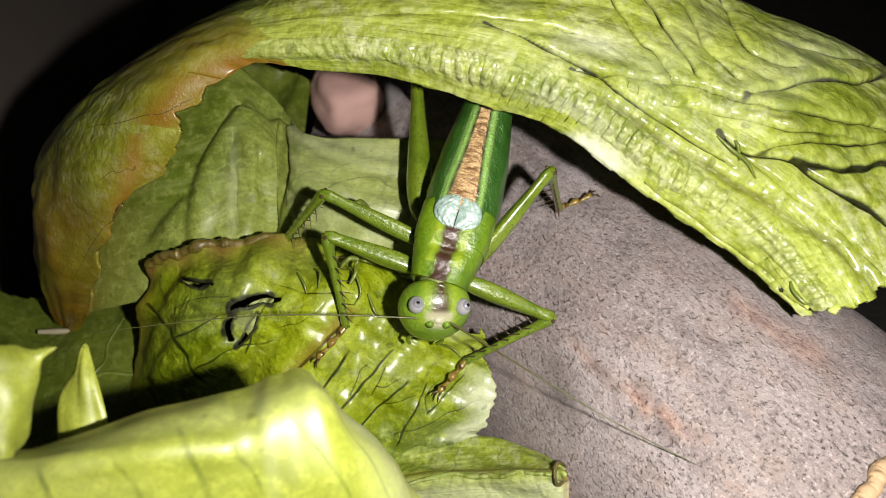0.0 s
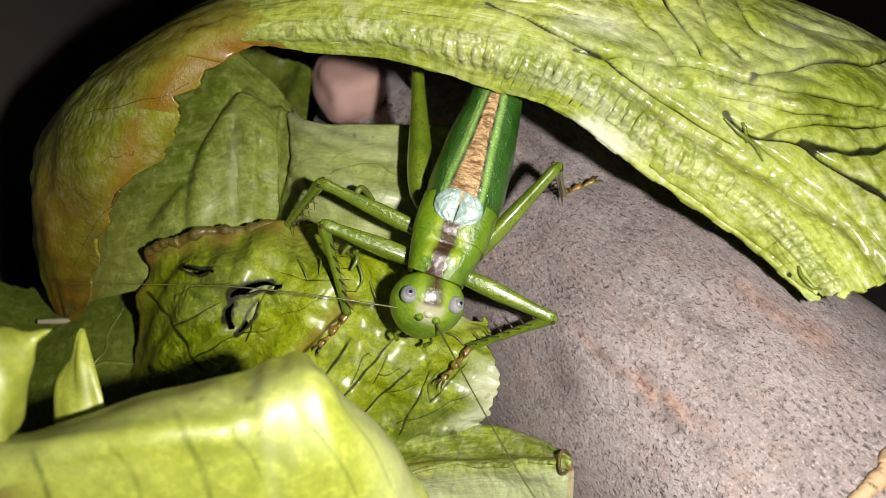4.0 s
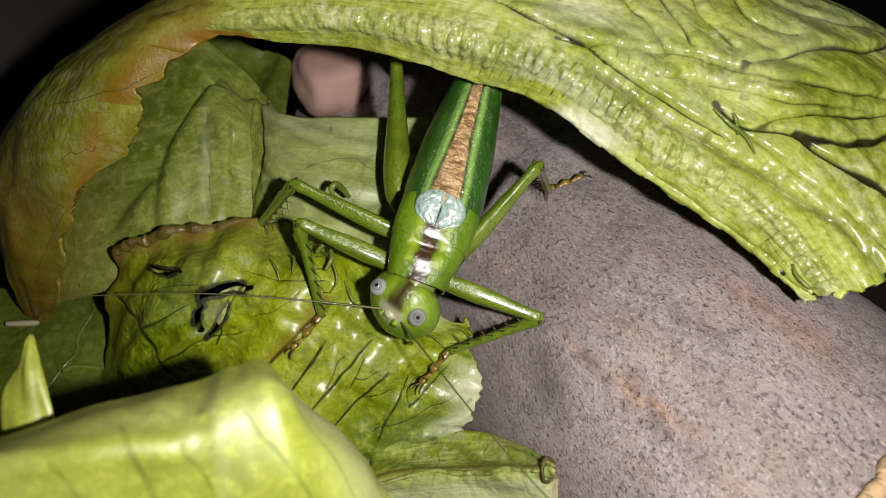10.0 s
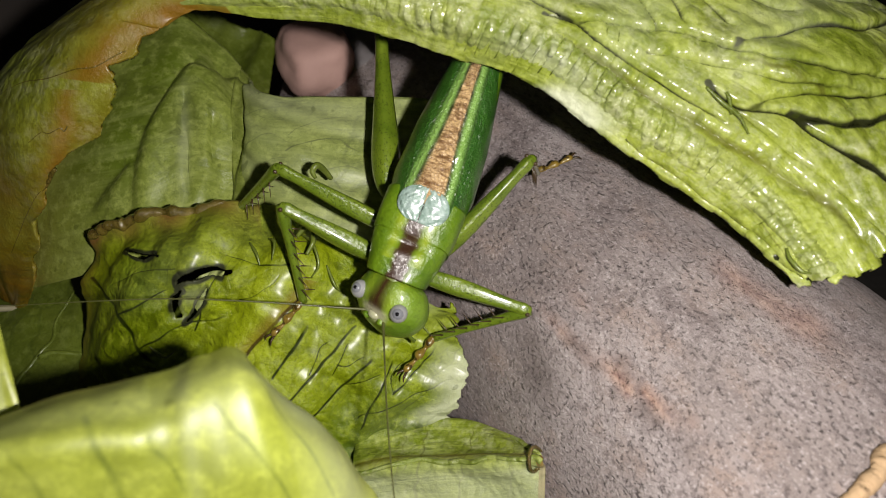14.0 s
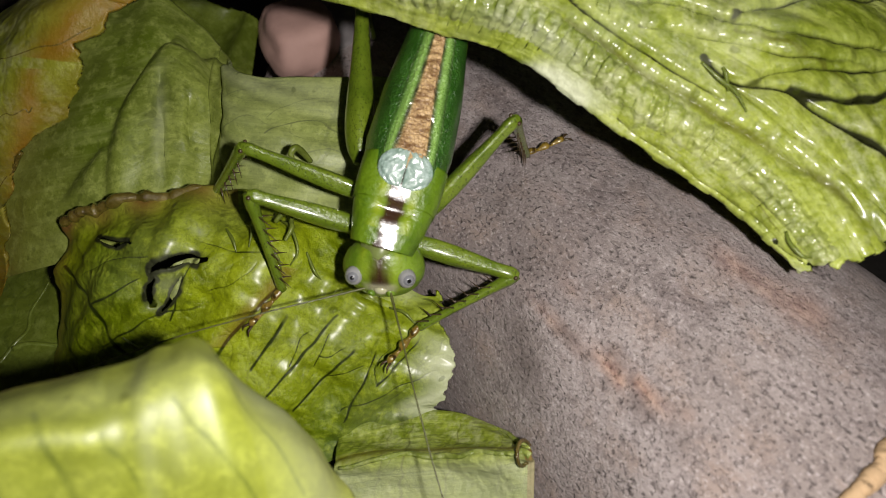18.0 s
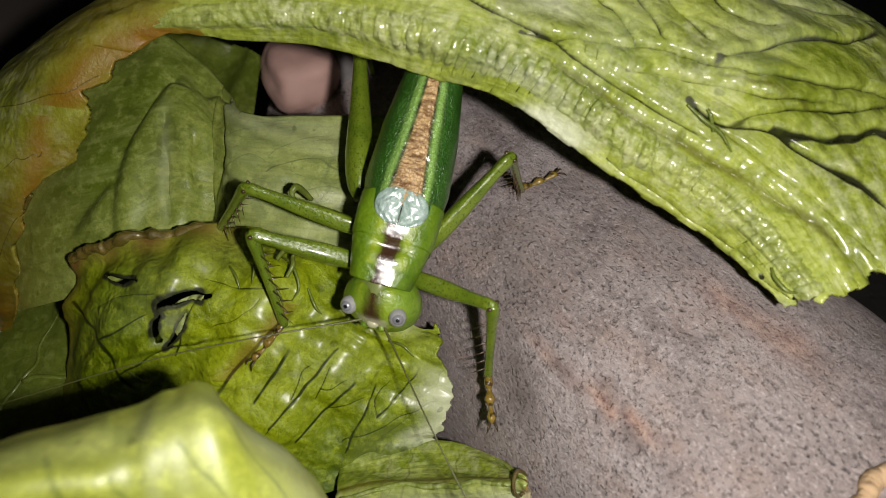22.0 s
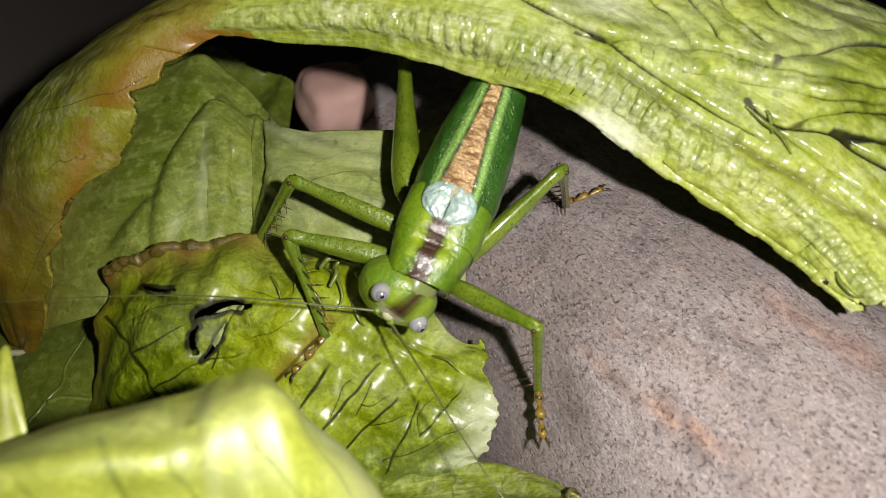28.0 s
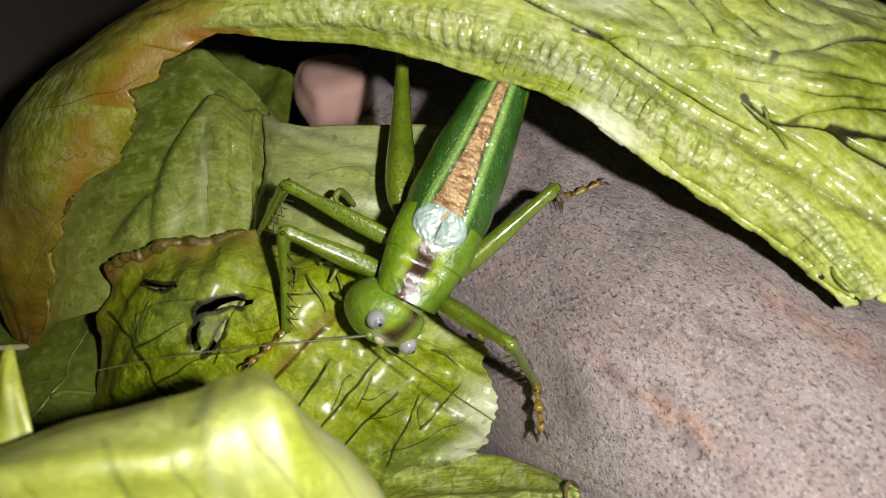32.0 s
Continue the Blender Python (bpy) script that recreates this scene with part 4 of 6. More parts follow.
BACK_VEINS = [(0.20, 1.0, [(0.74, 0.47), (0.762, 0.428), (0.797, 0.390), (0.850, 0.358), (0.870, 0.409), (0.89, 0.44)]), (0.13, 0.9, [(0.747, 0.346), (0.78, 0.28), (0.817, 0.220), (0.875, 0.151)]), (0.16, 0.9, [(0.80, 0.60), (0.832, 0.572), (0.865, 0.547), (0.892, 0.579)]), (0.16, 0.7, [(0.60, 0.30), (0.704, 0.132), (0.747, 0.100), (0.815, 0.031)]), (0.15, 0.8, [(0.60, 0.52), (0.637, 0.440), (0.704, 0.358), (0.762, 0.428)]), (0.16, 0.9, [(0.82, 0.60), (0.837, 0.629), (0.852, 0.686), (0.88, 0.698)]), (0.12, 0.8, [(0.797, 0.390), (0.80, 0.46), (0.83, 0.50)]), (0.12, 0.7, [(0.66, 0.60), (0.70, 0.52), (0.75, 0.50)]), (0.12, 0.7, [(0.62, 0.20), (0.70, 0.24), (0.78, 0.20)]), (0.10, 0.7, [(0.85, 0.358), (0.90, 0.30), (0.95, 0.28)]), (0.10, 0.7, [(0.865, 0.547), (0.90, 0.50), (0.94, 0.50)])]

back, on_back = leaf("pale green lettuce leaf curling up behind the holes", back_leaf(), M_back, 340, 180, 0.5, back_shape, flip=True, attrs={
    "crease_shade": lambda u, v: drawn(u, v, [(0.5 * w, 0.35 * p, pts) for w, p, rise, pts in BACK_FOLDS], 52, 30, 0.2, 420),
    "vein": lambda u, v: drawn(u, v, [(0.6 * w, 0.5 * p, pts) for w, p, pts in BACK_VEINS], 52, 30, 0.12, 380),
    # soft vertical highlight painted pale near u 0.32; right half is paler leaf
    "pale": lambda u, v: 0.3 * np.exp(-(((u - 0.32) / 0.02) ** 2) - (((v - 0.6) / 0.2) ** 2)) + 0.26 * (u > 0.57) * (0.6 + 0.4 * rough_field(u, v, 14, 33)),
    "wilt": lambda u, v: 0.35 * np.exp(-((u / 0.08) ** 2)),
})
for n, pts in enumerate(([(0.60, 0.62), (0.74, 0.50), (0.90, 0.44), (0.98, 0.50)], [(0.58, 0.30), (0.66, 0.18), (0.76, 0.10)])):
    vein(back, on_back, pts, 0.2, 0.1, M_vein, 1.1, 0.008, 160 + n)


def front_leaf():
    a = [(-40.2, -32.6, 72.4), (-37.8, -37.6, 75.6), (-38.0, -40.5, 72.2), (-40.6, -41.8, 64.6)]
    b = [(-35.0, -31.9, 71.7), (-31.9, -36.7, 75.8), (-31.8, -39.6, 73.1), (-34.0, -41.1, 65.3)]
    c = [(-26.2, -29.3, 72.9), (-23.6, -34.6, 76.5), (-23.4, -37.8, 73.4), (-24.5, -40.0, 65.0)]
    d = [(-18.1, -27.2, 73.6), (-16.2, -32.5, 76.5), (-15.7, -36.1, 73.0), (-16.1, -38.9, 64.7)]
    e = [(-12.8, -25.4, 73.9), (-10.5, -30.3, 76.5), (-9.0, -34.4, 72.6), (-8.5, -37.8, 64.4)]
    f = [(-11.6, -24.8, 69.0), (-7.4, -29.4, 70.8), (-4.6, -32.4, 67.2), (-3.1, -35.5, 61.5)]
    g = [(-7.8, -25.3, 61.5), (-4.8, -28.1, 63.7), (-2.5, -30.1, 61.0), (-0.7, -32.8, 57.1)]
    return [a, b, c, d, e, f, g]


def front_shape(u, v):
    ridge = stroke(u, v, [(0.579, 0.0), (0.556, 0.22), (0.541, 0.453), (0.521, 0.730), (0.51, 1.0)], 43, 16)
    side = stroke(u, v, [(0.652, 0.0), (0.66, 0.3), (0.665, 0.6), (0.66, 1.0)], 43, 16)
    pleat = 0.16 * np.exp(-((ridge[0] / 0.9) ** 2)) + 0.14 * np.exp(-((side[0] / 0.9) ** 2)) - 0.10 * np.exp(-(((u - 0.605) / 0.02) ** 2)) + 0.12 * np.sin(u * 21 + 3 * v) + 0.10 * rough_field(u * 2, v, 18, 44)
    return pleat + 0.2 * np.exp(-(((v - 0.18) / 0.09) ** 2)) * (u < 0.48) + 0.6 * np.exp(-((stroke(u, v, [(0.02, 0.24), (0.203, 0.321), (0.296, 0.377), (0.409, 0.428), (0.46, 0.46)], 43, 16)[0] / 1.2) ** 2)) + 0.16 * rough_field(u * 2, v, 7, 41)


front, on_front = leaf("bright yellow-green lettuce leaf folded over at the front", front_leaf(), M_near, 200, 120, 0.5, front_shape, flip=True, attrs={
    "vein": lambda u, v: drawn(u, v, [(0.2, 0.5, [(0.39, 0.30), (0.401, 0.409), (0.431, 0.686), (0.45, 1)]), (0.16, 0.5, [(0.60, 0.40), (0.629, 0.547), (0.679, 0.717), (0.72, 0.9)]), (0.16, 0.5, [(0.48, 0.45), (0.501, 0.579), (0.536, 0.755)]), (0.16, 0.4, [(0.29, 0.40), (0.303, 0.478), (0.328, 0.635), (0.34, 0.9)]), (0.2, 0.6, [(0.70, 0.3), (0.76, 0.5), (0.80, 0.8)]), (0.2, 0.6, [(0.18, 0.35), (0.20, 0.6), (0.24, 0.9)])], 43, 16, 0.15, 390),
    "wilt": lambda u, v: 0.6 * np.exp(-(v / 0.05) ** 2) * (u < 0.45) + 0.7 * np.exp(-((u - 0.1) / 0.06) ** 2) * (v > 0.5),
    # glare along the ridge and fold painted as pale bands; right panel itself paler
    "pale": lambda u, v: 0.10 * np.exp(-(((u - 0.545) / 0.015) ** 2)) + 0.16 * np.exp(-(((v - 0.25) / 0.12) ** 2)) + 0.30 * (u > 0.72) * np.exp(-(((u - 0.86) / 0.1) ** 2)),
})
for n, pts in enumerate(([(0.20, 0.10), (0.24, 0.35), (0.22, 0.7)], [(0.68, 0.10), (0.72, 0.28), (0.78, 0.5)])):
    vein(front, on_front, pts, 0.2, 0.1, M_nerve, 1.1, 0.005, 180 + n)


def hem_leaf():
    a = [(-6.9, -12.0, 38.5), (-6.8, -14.4, 38.3), (-6.7, -17.3, 38.9), (-6.7, -19.0, 36.5), (-6.8, -22.5, 31.5)]
    b = [(0.4, -10.3, 39.5), (0.8, -13.6, 39.1), (1.1, -17.1, 40.5), (1.1, -18.9, 38.0), (1.2, -23.0, 32.5)]
    c = [(7.1, -10.7, 39.8), (7.3, -14.0, 40.1), (7.4, -17.9, 41.9), (7.4, -19.9, 39.8), (7.4, -23.9, 34.4)]
    d = [(11.5, -14.2, 42.4), (12.0, -16.2, 42.8), (12.3, -19.0, 44.5), (12.4, -20.4, 42.4), (12.6, -24.3, 35.4)]
    e = [(14.2, -17.3, 44.3), (14.7, -18.1, 44.6), (14.9, -19.5, 45.3), (15.0, -20.8, 43.4), (15.2, -24.8, 36.3)]
    return [a, b, c, d, e]


hem, on_hem = leaf("green lettuce leaf with a folded pale hem against the log", hem_leaf(), M_arch, 160, 110, 0.5, flip=True, shape=lambda u, v: 0.25 * rough_field(u, v, 10, 51) + 0.8 * np.exp(-(((v - 0.5) / 0.06) ** 2)), attrs={
    "pale": lambda u, v: 0.45 / (1 + np.exp(-(v - 0.54) / 0.02)),
    "wilt": lambda u, v: 0.5 * np.exp(-(((v - 0.44) / 0.04) ** 2)) + 0.9 * (u > 0.93) * (v > 0.45),
    "vein": lambda u, v: 0.5 * leaf_veins(u, v, 52, (0.1, 1.0), 5, 0.1, 0.006),
})
k = np.linspace(0.02, 0.99, 60)
cord("rim", on_hem(k, 0.50 + 0.010 * rough_field(k, 0 * k, 30, 53), -0.1), [0.25, 0.38, 0.30, 0.4], M_rib, hem, 8, "pale folded hem")


k = np.linspace(0, 1, 24)
cord("shred", on_hem(0.965 - 0.10 * np.sin(k * 3.0), 0.40 + 0.24 * k, 0.5 + 0.35 * np.sin(k * 5)), [0.10, 0.24, 0.18, 0.26, 0.10], M_rust, hem, 9, "dark wet curl at the leaf tip")


def tip_leaf():
    a = [(-33.9, -20.9, 72.1), (-33.7, -20.9, 72.1), (-33.6, -21.0, 72.0)]
    b = [(-34.6, -23.4, 71.0), (-33.3, -23.6, 71.5), (-32.4, -23.4, 71.4)]
    c = [(-35.5, -25.4, 69.7), (-33.1, -25.8, 70.3), (-31.5, -25.4, 70.3)]
    d = [(-35.7, -27.9, 67.5), (-32.9, -28.2, 68.4), (-30.8, -27.4, 68.5)]
    e = [(-35.5, -30.8, 64.6), (-32.8, -31.1, 65.4), (-30.4, -30.3, 65.6)]
    return [a, b, c, d, e]


tip, on_tip = leaf("small pointed bright lettuce tip standing up", tip_leaf(), M_near, 50, 30, 0.4, flip=True, shape=lambda u, v: 0.10 * rough_field(u, v, 7, 55) - 0.15 * np.exp(-(((v - 0.5) / 0.10) ** 2)) * u)
vein(tip, on_tip, [(0.15, 0.5), (0.5, 0.5), (0.95, 0.48)], 0.08, 0.18, M_nerve, 1.0, 0.004, 200)


def edge_leaf():
    a = [(-40.5, -26.2, 81.7), (-38.1, -30.0, 81.4), (-37.3, -32.8, 79.3), (-37.0, -35.7, 74.9)]
    b = [(-37.2, -26.7, 81.2), (-35.7, -29.7, 81.0), (-35.0, -32.2, 79.2), (-34.8, -35.4, 75.3)]
    c = [(-34.5, -26.9, 79.5), (-34.1, -29.1, 79.5), (-34.0, -31.3, 77.9), (-34.9, -33.7, 74.1)]
    d = [(-32.1, -27.0, 79.4), (-33.4, -28.0, 78.4), (-34.2, -29.8, 76.6), (-35.3, -32.0, 73.1)]
    return [a, b, c, d]


edge, on_edge = leaf("bright yellow lettuce leaf edge with a torn point", edge_leaf(), M_near, 60, 50, 0.4, flip=True, shape=lambda u, v: 0.15 * rough_field(u, v, 6, 56) + 0.05 * np.sin(u * 16), keep=lambda u, v: v > 0.05 * (1 + rough_field(u, 0 * v, 14, 57)) * (u < 0.9))
vein(edge, on_edge, [(0.1, 0.4), (0.5, 0.35), (0.9, 0.1)], 0.2, 0.1, M_nerve, 0.8, 0.004, 201)


def shade_leaf():
    a = [(-76.5, 19.5, 39.7), (-71.8, 6.9, 38.4), (-68.3, -3.6, 36.4), (-65.9, -15.6, 30.0)]
    b = [(-63.3, 18.3, 35.7), (-59.5, 7.0, 35.6), (-56.6, -3.0, 34.1), (-54.7, -14.6, 28.2)]
    c = [(-49.2, 16.9, 39.9), (-46.9, 5.7, 37.2), (-44.9, -4.1, 34.4), (-43.8, -14.6, 28.2)]
    d = [(-36.1, 11.6, 43.1), (-35.5, 3.3, 37.7), (-34.6, -5.2, 33.3), (-34.0, -14.1, 27.3)]
    e = [(-23.2, 8.0, 42.3), (-22.8, 1.0, 38.1), (-22.4, -6.9, 33.0), (-22.1, -14.6, 28.2)]
    return [a, b, c, d, e]


# its dark colour carries the shade under the other leaves
shade, on_shade = leaf("dark green lettuce leaf lying below the others, shade in its colour", shade_leaf(), M_shade, 110, 80, 0.5, flip=True, shape=lambda u, v: 1.2 * rough_field(u, v, 7, 58) + 0.3 * rough_field(u, v, 22, 59), keep=lambda u, v: v > 0.06 + 0.04 * rough_field(u, 0 * v, 12, 60))
for n, pts in enumerate(([(0.2, 0.9), (0.4, 0.5), (0.5, 0.15)], [(0.4, 0.5), (0.6, 0.4), (0.8, 0.2)], [(0.5, 0.8), (0.75, 0.6), (0.95, 0.5)])):
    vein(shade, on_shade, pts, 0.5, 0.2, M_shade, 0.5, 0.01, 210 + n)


def rear_leaf():
    a = [(-45.8, 46.4, 60.1), (-47.2, 38.4, 55.3), (-47.3, 27.9, 50.7), (-47.2, 17.9, 46.6)]
    b = [(-40.0, 53.4, 59.8), (-41.2, 45.2, 54.7), (-41.2, 32.9, 49.8), (-40.7, 20.5, 46.3)]
    c = [(-31.8, 55.5, 57.5), (-33.1, 47.7, 52.9), (-34.1, 35.7, 49.7), (-34.0, 22.5, 45.4)]
    d = [(-25.5, 54.3, 55.0), (-26.7, 49.5, 51.7), (-27.0, 40.7, 50.2), (-27.0, 28.3, 48.0)]
    e = [(-22.6, 51.5, 52.8), (-23.1, 47.5, 51.8), (-23.2, 40.2, 50.4), (-23.0, 29.8, 47.7)]
    return [a, b, c, d, e]


# dark colour here stands for the shade behind the leaves
leaf("dark green lettuce leaf beside the pink stone, shade in its colour", rear_leaf(), M_shade, 90, 80, 0.4, flip=True, shape=lambda u, v: 0.8 * np.sin(u * 16 + 2 * v) + 0.5 * rough_field(u, v, 7, 64), keep=lambda u, v: v > 0.05 + 0.04 * rough_field(u, 0 * v, 14, 62))


def flap():
    a = [(-24.6, -1.1, 55.1), (-25.1, -2.1, 53.9), (-25.2, -3.3, 52.2)]
    b = [(-22.9, -0.9, 56.0), (-23.3, -2.0, 54.5), (-23.7, -3.5, 52.0)]
    c = [(-21.1, -0.8, 56.1), (-21.7, -1.8, 54.7), (-22.6, -2.8, 52.7)]
    return [a, b, c]


sheet("flap", flap(), M_low, 30, 30, 0.4, lambda u, v: 0.3 * rough_field(u, v, 6, 65), lambda u, v: v < 0.92 + 0.05 * rough_field(u, 0 * v, 20, 66), {"pale": lambda u, v: 0.25 + 0 * u}, True, low)[0]["label"] = "pale torn flap at a hole"

# ---- stones ----
def boulder(name, at, radii, material, seed, turn=0):
    bm = bmesh.new()
    bmesh.ops.create_icosphere(bm, subdivisions=4, radius=1)
    for v in bm.verts:
        v.co = Vector([math.copysign(abs(c) ** 0.72, c) for c in v.co]).normalized() * (0.55 + 0.45 * sum(abs(c) ** 4 for c in v.co) ** -0.25)
        k = 1 + 0.10 * noise.noise(v.co * 1.6 + Vector((seed, 0, 0))) + 0.03 * noise.noise(v.co * 6 + Vector((seed, 3, 0)))
        v.co = Vector((v.co.x * radii[0], v.co.y * radii[1], v.co.z * radii[2])) * k / 1000
    me = bpy.data.meshes.new(name)
    bm.to_mesh(me)
    bm.free()
    me.shade_smooth()
    me.materials.append(material)
    ob = new(name, me)
    ob.matrix_basis = pose(at[0] / 1000, at[1] / 1000, at[2] / 1000, 0, 0, turn)
    return ob


tagged(boulder("stone", (-16.3, 48.8, 51.6), (6.0, 7, 5.3), M_stone, 2, 24), "smooth pinkish stone behind the leaves", "stone")
tagged(boulder("stone", (-5.0, 53.8, 45.7), (11, 9, 9), M_pebble, 5, 20), "dull grey stone behind the cricket", "stone")


# ---- scraps ----
def scrap(path, radii, material, label):
    """A shrivelled curl of plant, in millimetres."""
    p = glide(path, np.linspace(0, 1, 30))
    ob = cord("plant_scrap", p, radii, material, None, 8)
    return tagged(ob, label, "plant scrap")


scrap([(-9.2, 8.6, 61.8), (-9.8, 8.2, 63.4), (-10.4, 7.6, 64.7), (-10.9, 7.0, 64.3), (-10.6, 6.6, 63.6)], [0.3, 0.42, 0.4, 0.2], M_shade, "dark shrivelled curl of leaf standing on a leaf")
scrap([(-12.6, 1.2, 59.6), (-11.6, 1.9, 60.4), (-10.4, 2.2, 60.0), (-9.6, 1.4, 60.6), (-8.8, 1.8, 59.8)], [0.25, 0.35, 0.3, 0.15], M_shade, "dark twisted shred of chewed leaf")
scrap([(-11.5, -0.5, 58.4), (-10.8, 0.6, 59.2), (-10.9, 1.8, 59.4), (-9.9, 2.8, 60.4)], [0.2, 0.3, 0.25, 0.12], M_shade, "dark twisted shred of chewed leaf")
for root_at, pts, label in ((on_arch, [(0.585, 0.62, 0.0), (0.583, 0.60, 0.9), (0.586, 0.57, 1.3), (0.592, 0.565, 0.7)], "dark dried curl on the leaf"), (on_arch, [(0.835, 0.33, 0.1), (0.848, 0.31, 0.8), (0.862, 0.305, 0.6), (0.875, 0.285, 0.2)], "dark frayed shred at the tear"), (on_arch, [(0.848, 0.35, 0.1), (0.852, 0.325, 1.0), (0.858, 0.30, 0.5)], "dark frayed shred at the tear"), (on_arch, [(0.955, 0.10, 0.1), (0.962, 0.09, 0.6), (0.972, 0.10, 0.6), (0.978, 0.12, 0.1)], "dark wet shred at the leaf tip")):
    q = np.array(pts)
    cord("shred", glide(root_at(q[:, 0], q[:, 1], q[:, 2]), np.linspace(0, 1, 24)), [0.16, 0.26, 0.1], M_shade, arch, 7, label)


scrap([(-60.8, 9.2, 37.2), (-58.5, 9.6, 36.8), (-56.5, 10.0, 36.4), (-54.7, 10.0, 36.0)], [0.35, 0.5, 0.45, 0.2], M_stalk, "short pale leaf stalk lying on a shaded leaf")

# torn edge of the bark, a raised tan strip lying on the log
edge_line = glide([(35.8, -33.2, 58.0), (37.8, -31.6, 58.9), (39.8, -30.1, 59.7), (41.1, -29.1, 60.0), (42.3, -28.1, 60.2), (43.0, -26.9, 60.3), (44.2, -26.2, 60.4), (46.2, -25.8, 60.4), (48.1, -25.5, 60.5)], np.linspace(0, 1, 60))
edge_line = np.array([0.3, -0.5, -0.35]) + edge_line + 0.05 * np.random.default_rng(91).normal(0, 1, edge_line.shape)
tagged(cord("bark_flake", edge_line, [0.55, 0.85, 0.7, 0.95, 0.75, 1.0, 0.85, 1.15, 1.0], M_wood, None, 12), "tan torn bark edge raised along the log", "bark flake")

for k, pts in enumerate(([(0.56, 0.20, 0.2), (0.575, 0.24, 0.9), (0.60, 0.27, 0.6), (0.61, 0.31, 0.2)], [(0.60, 0.16, 0.2), (0.625, 0.20, 1.1), (0.64, 0.25, 0.7), (0.63, 0.29, 0.2)], [(0.52, 0.15, 0.2), (0.54, 0.20, 0.8), (0.53, 0.25, 0.3)], [(0.66, 0.24, 0.2), (0.68, 0.29, 0.8), (0.70, 0.31, 0.2)], [(0.47, 0.18, 0.2), (0.49, 0.22, 0.6), (0.50, 0.27, 0.2)], [(0.85, 0.30, 0.1), (0.88, 0.33, 0.8), (0.90, 0.36, 0.3)], [(0.26, 0.60, 0.1), (0.29, 0.63, 0.7), (0.31, 0.62, 0.2)])):
    q = np.array(pts)
    cord("shred", glide(on_low(q[:, 0], q[:, 1], q[:, 2]), np.linspace(0, 1, 24)), [0.10, 0.20, 0.16, 0.06], M_shade, low, 7, "dark wet shred of chewed leaf")


# ---- bush cricket ----
def speckled(name, low, high, spot, rough=0.32, coat=0.35, spots=0.5, scale=2600):
    n = Nodes(name)
    big, fine = n.noise(260, 3), n.noise(1800, 4)
    base = n.mix(n.ramp(big, (0.3, (0, 0, 0)), (0.7, (1, 1, 1))), low, high)
    dots = n.ramp(n.noise(scale, 1, 0.3), (0.60, (0, 0, 0)), (0.66, (1, 1, 1)))
    base = n.mix(n.math("MULTIPLY", dots, spots), base, spot)
    base = n.mix(n.attr("stripe"), base, (0.045, 0.018, 0.008))
    base = n.mix(n.attr("yellow"), base, (0.28, 0.36, 0.015))
    # glint on the front of the crown, painted in as a pale wedge
    base = n.mix(n.attr("brow_glint"), base, (0.48, 0.46, 0.30))
    n.bump(fine, 0.5, 0.0003)
    gloss = n.math("SUBTRACT", n.math("ADD", n.math("MULTIPLY", big, 0.25), rough - 0.1), n.math("MULTIPLY", n.attr("stripe"), 0.16))
    return n.set(Base_Color=base, Roughness=gloss, Coat_Weight=n.math("ADD", n.math("MULTIPLY", n.attr("stripe"), 0.8), coat), Coat_Roughness=n.math("ADD", n.math("MULTIPLY", n.attr("stripe"), 0.08), 0.12), Coat_IOR=n.math("ADD", n.math("MULTIPLY", n.attr("stripe"), 0.6), 1.5))


def wing_skin():
    n = Nodes("tegmen")
    net = n.tree.nodes.new("ShaderNodeTexVoronoi")
    net.feature = "DISTANCE_TO_EDGE"
    net.inputs["Scale"].default_value = 2600
    n.link(n.coords(), net.inputs["Vector"])
    cell = n.ramp(net.outputs["Distance"], (0.02, (1, 1, 1)), (0.10, (0, 0, 0)))
    big = n.noise(300, 3)
    green = n.mix(n.ramp(big, (0.3, (0, 0, 0)), (0.7, (1, 1, 1))), (0.010, 0.060, 0.004), (0.032, 0.125, 0.010))
    green = n.mix(n.math("MULTIPLY", cell, 0.5), green, (0.10, 0.26, 0.03))
    squeeze = n.tree.nodes.new("ShaderNodeMapping")
    n.link(n.coords(), squeeze.inputs[0])
    squeeze.inputs["Scale"].default_value = (0.45, 1.5, 0.45)
    creases = n.noise(1700, 4, 0.65, squeeze.outputs[0])
    tan = n.mix(n.ramp(creases, (0.38, (0, 0, 0)), (0.60, (1, 1, 1))), (0.17, 0.085, 0.03), (0.62, 0.42, 0.20))
    tan = n.mix(n.math("MULTIPLY", cell, 0.25), tan, (0.11, 0.05, 0.02))
    base = n.mix(n.attr("tan"), green, tan)
    base = n.mix(n.attr("pale"), base, (0.24, 0.42, 0.09))
    base = n.mix(n.attr("dark"), base, (0.02, 0.012, 0.006))
    n.bump(n.math("ADD", n.math("MULTIPLY", cell, 0.6), n.math("ADD", creases, n.noise(2500, 2))), 0.6, 0.0003)
    return n.set(Base_Color=base, Roughness=0.36, Coat_Weight=n.math("MULTIPLY", n.math("SUBTRACT", 1.0, n.attr("tan"), True), 0.5), Coat_Roughness=0.15)


M_green = speckled("cricket_green", (0.06, 0.125, 0.004), (0.14, 0.235, 0.008), (0.035, 0.08, 0.005), 0.36, 0.35, 0.3)
M_limb = speckled("limb_green", (0.075, 0.125, 0.007), (0.155, 0.215, 0.015), (0.022, 0.034, 0.004), 0.30, 0.9, 0.6, 4200)
M_head = speckled("face_green", (0.085, 0.165, 0.008), (0.18, 0.28, 0.02), (0.06, 0.10, 0.01), 0.38, 0.35, 0.3)
M_wing = wing_skin()
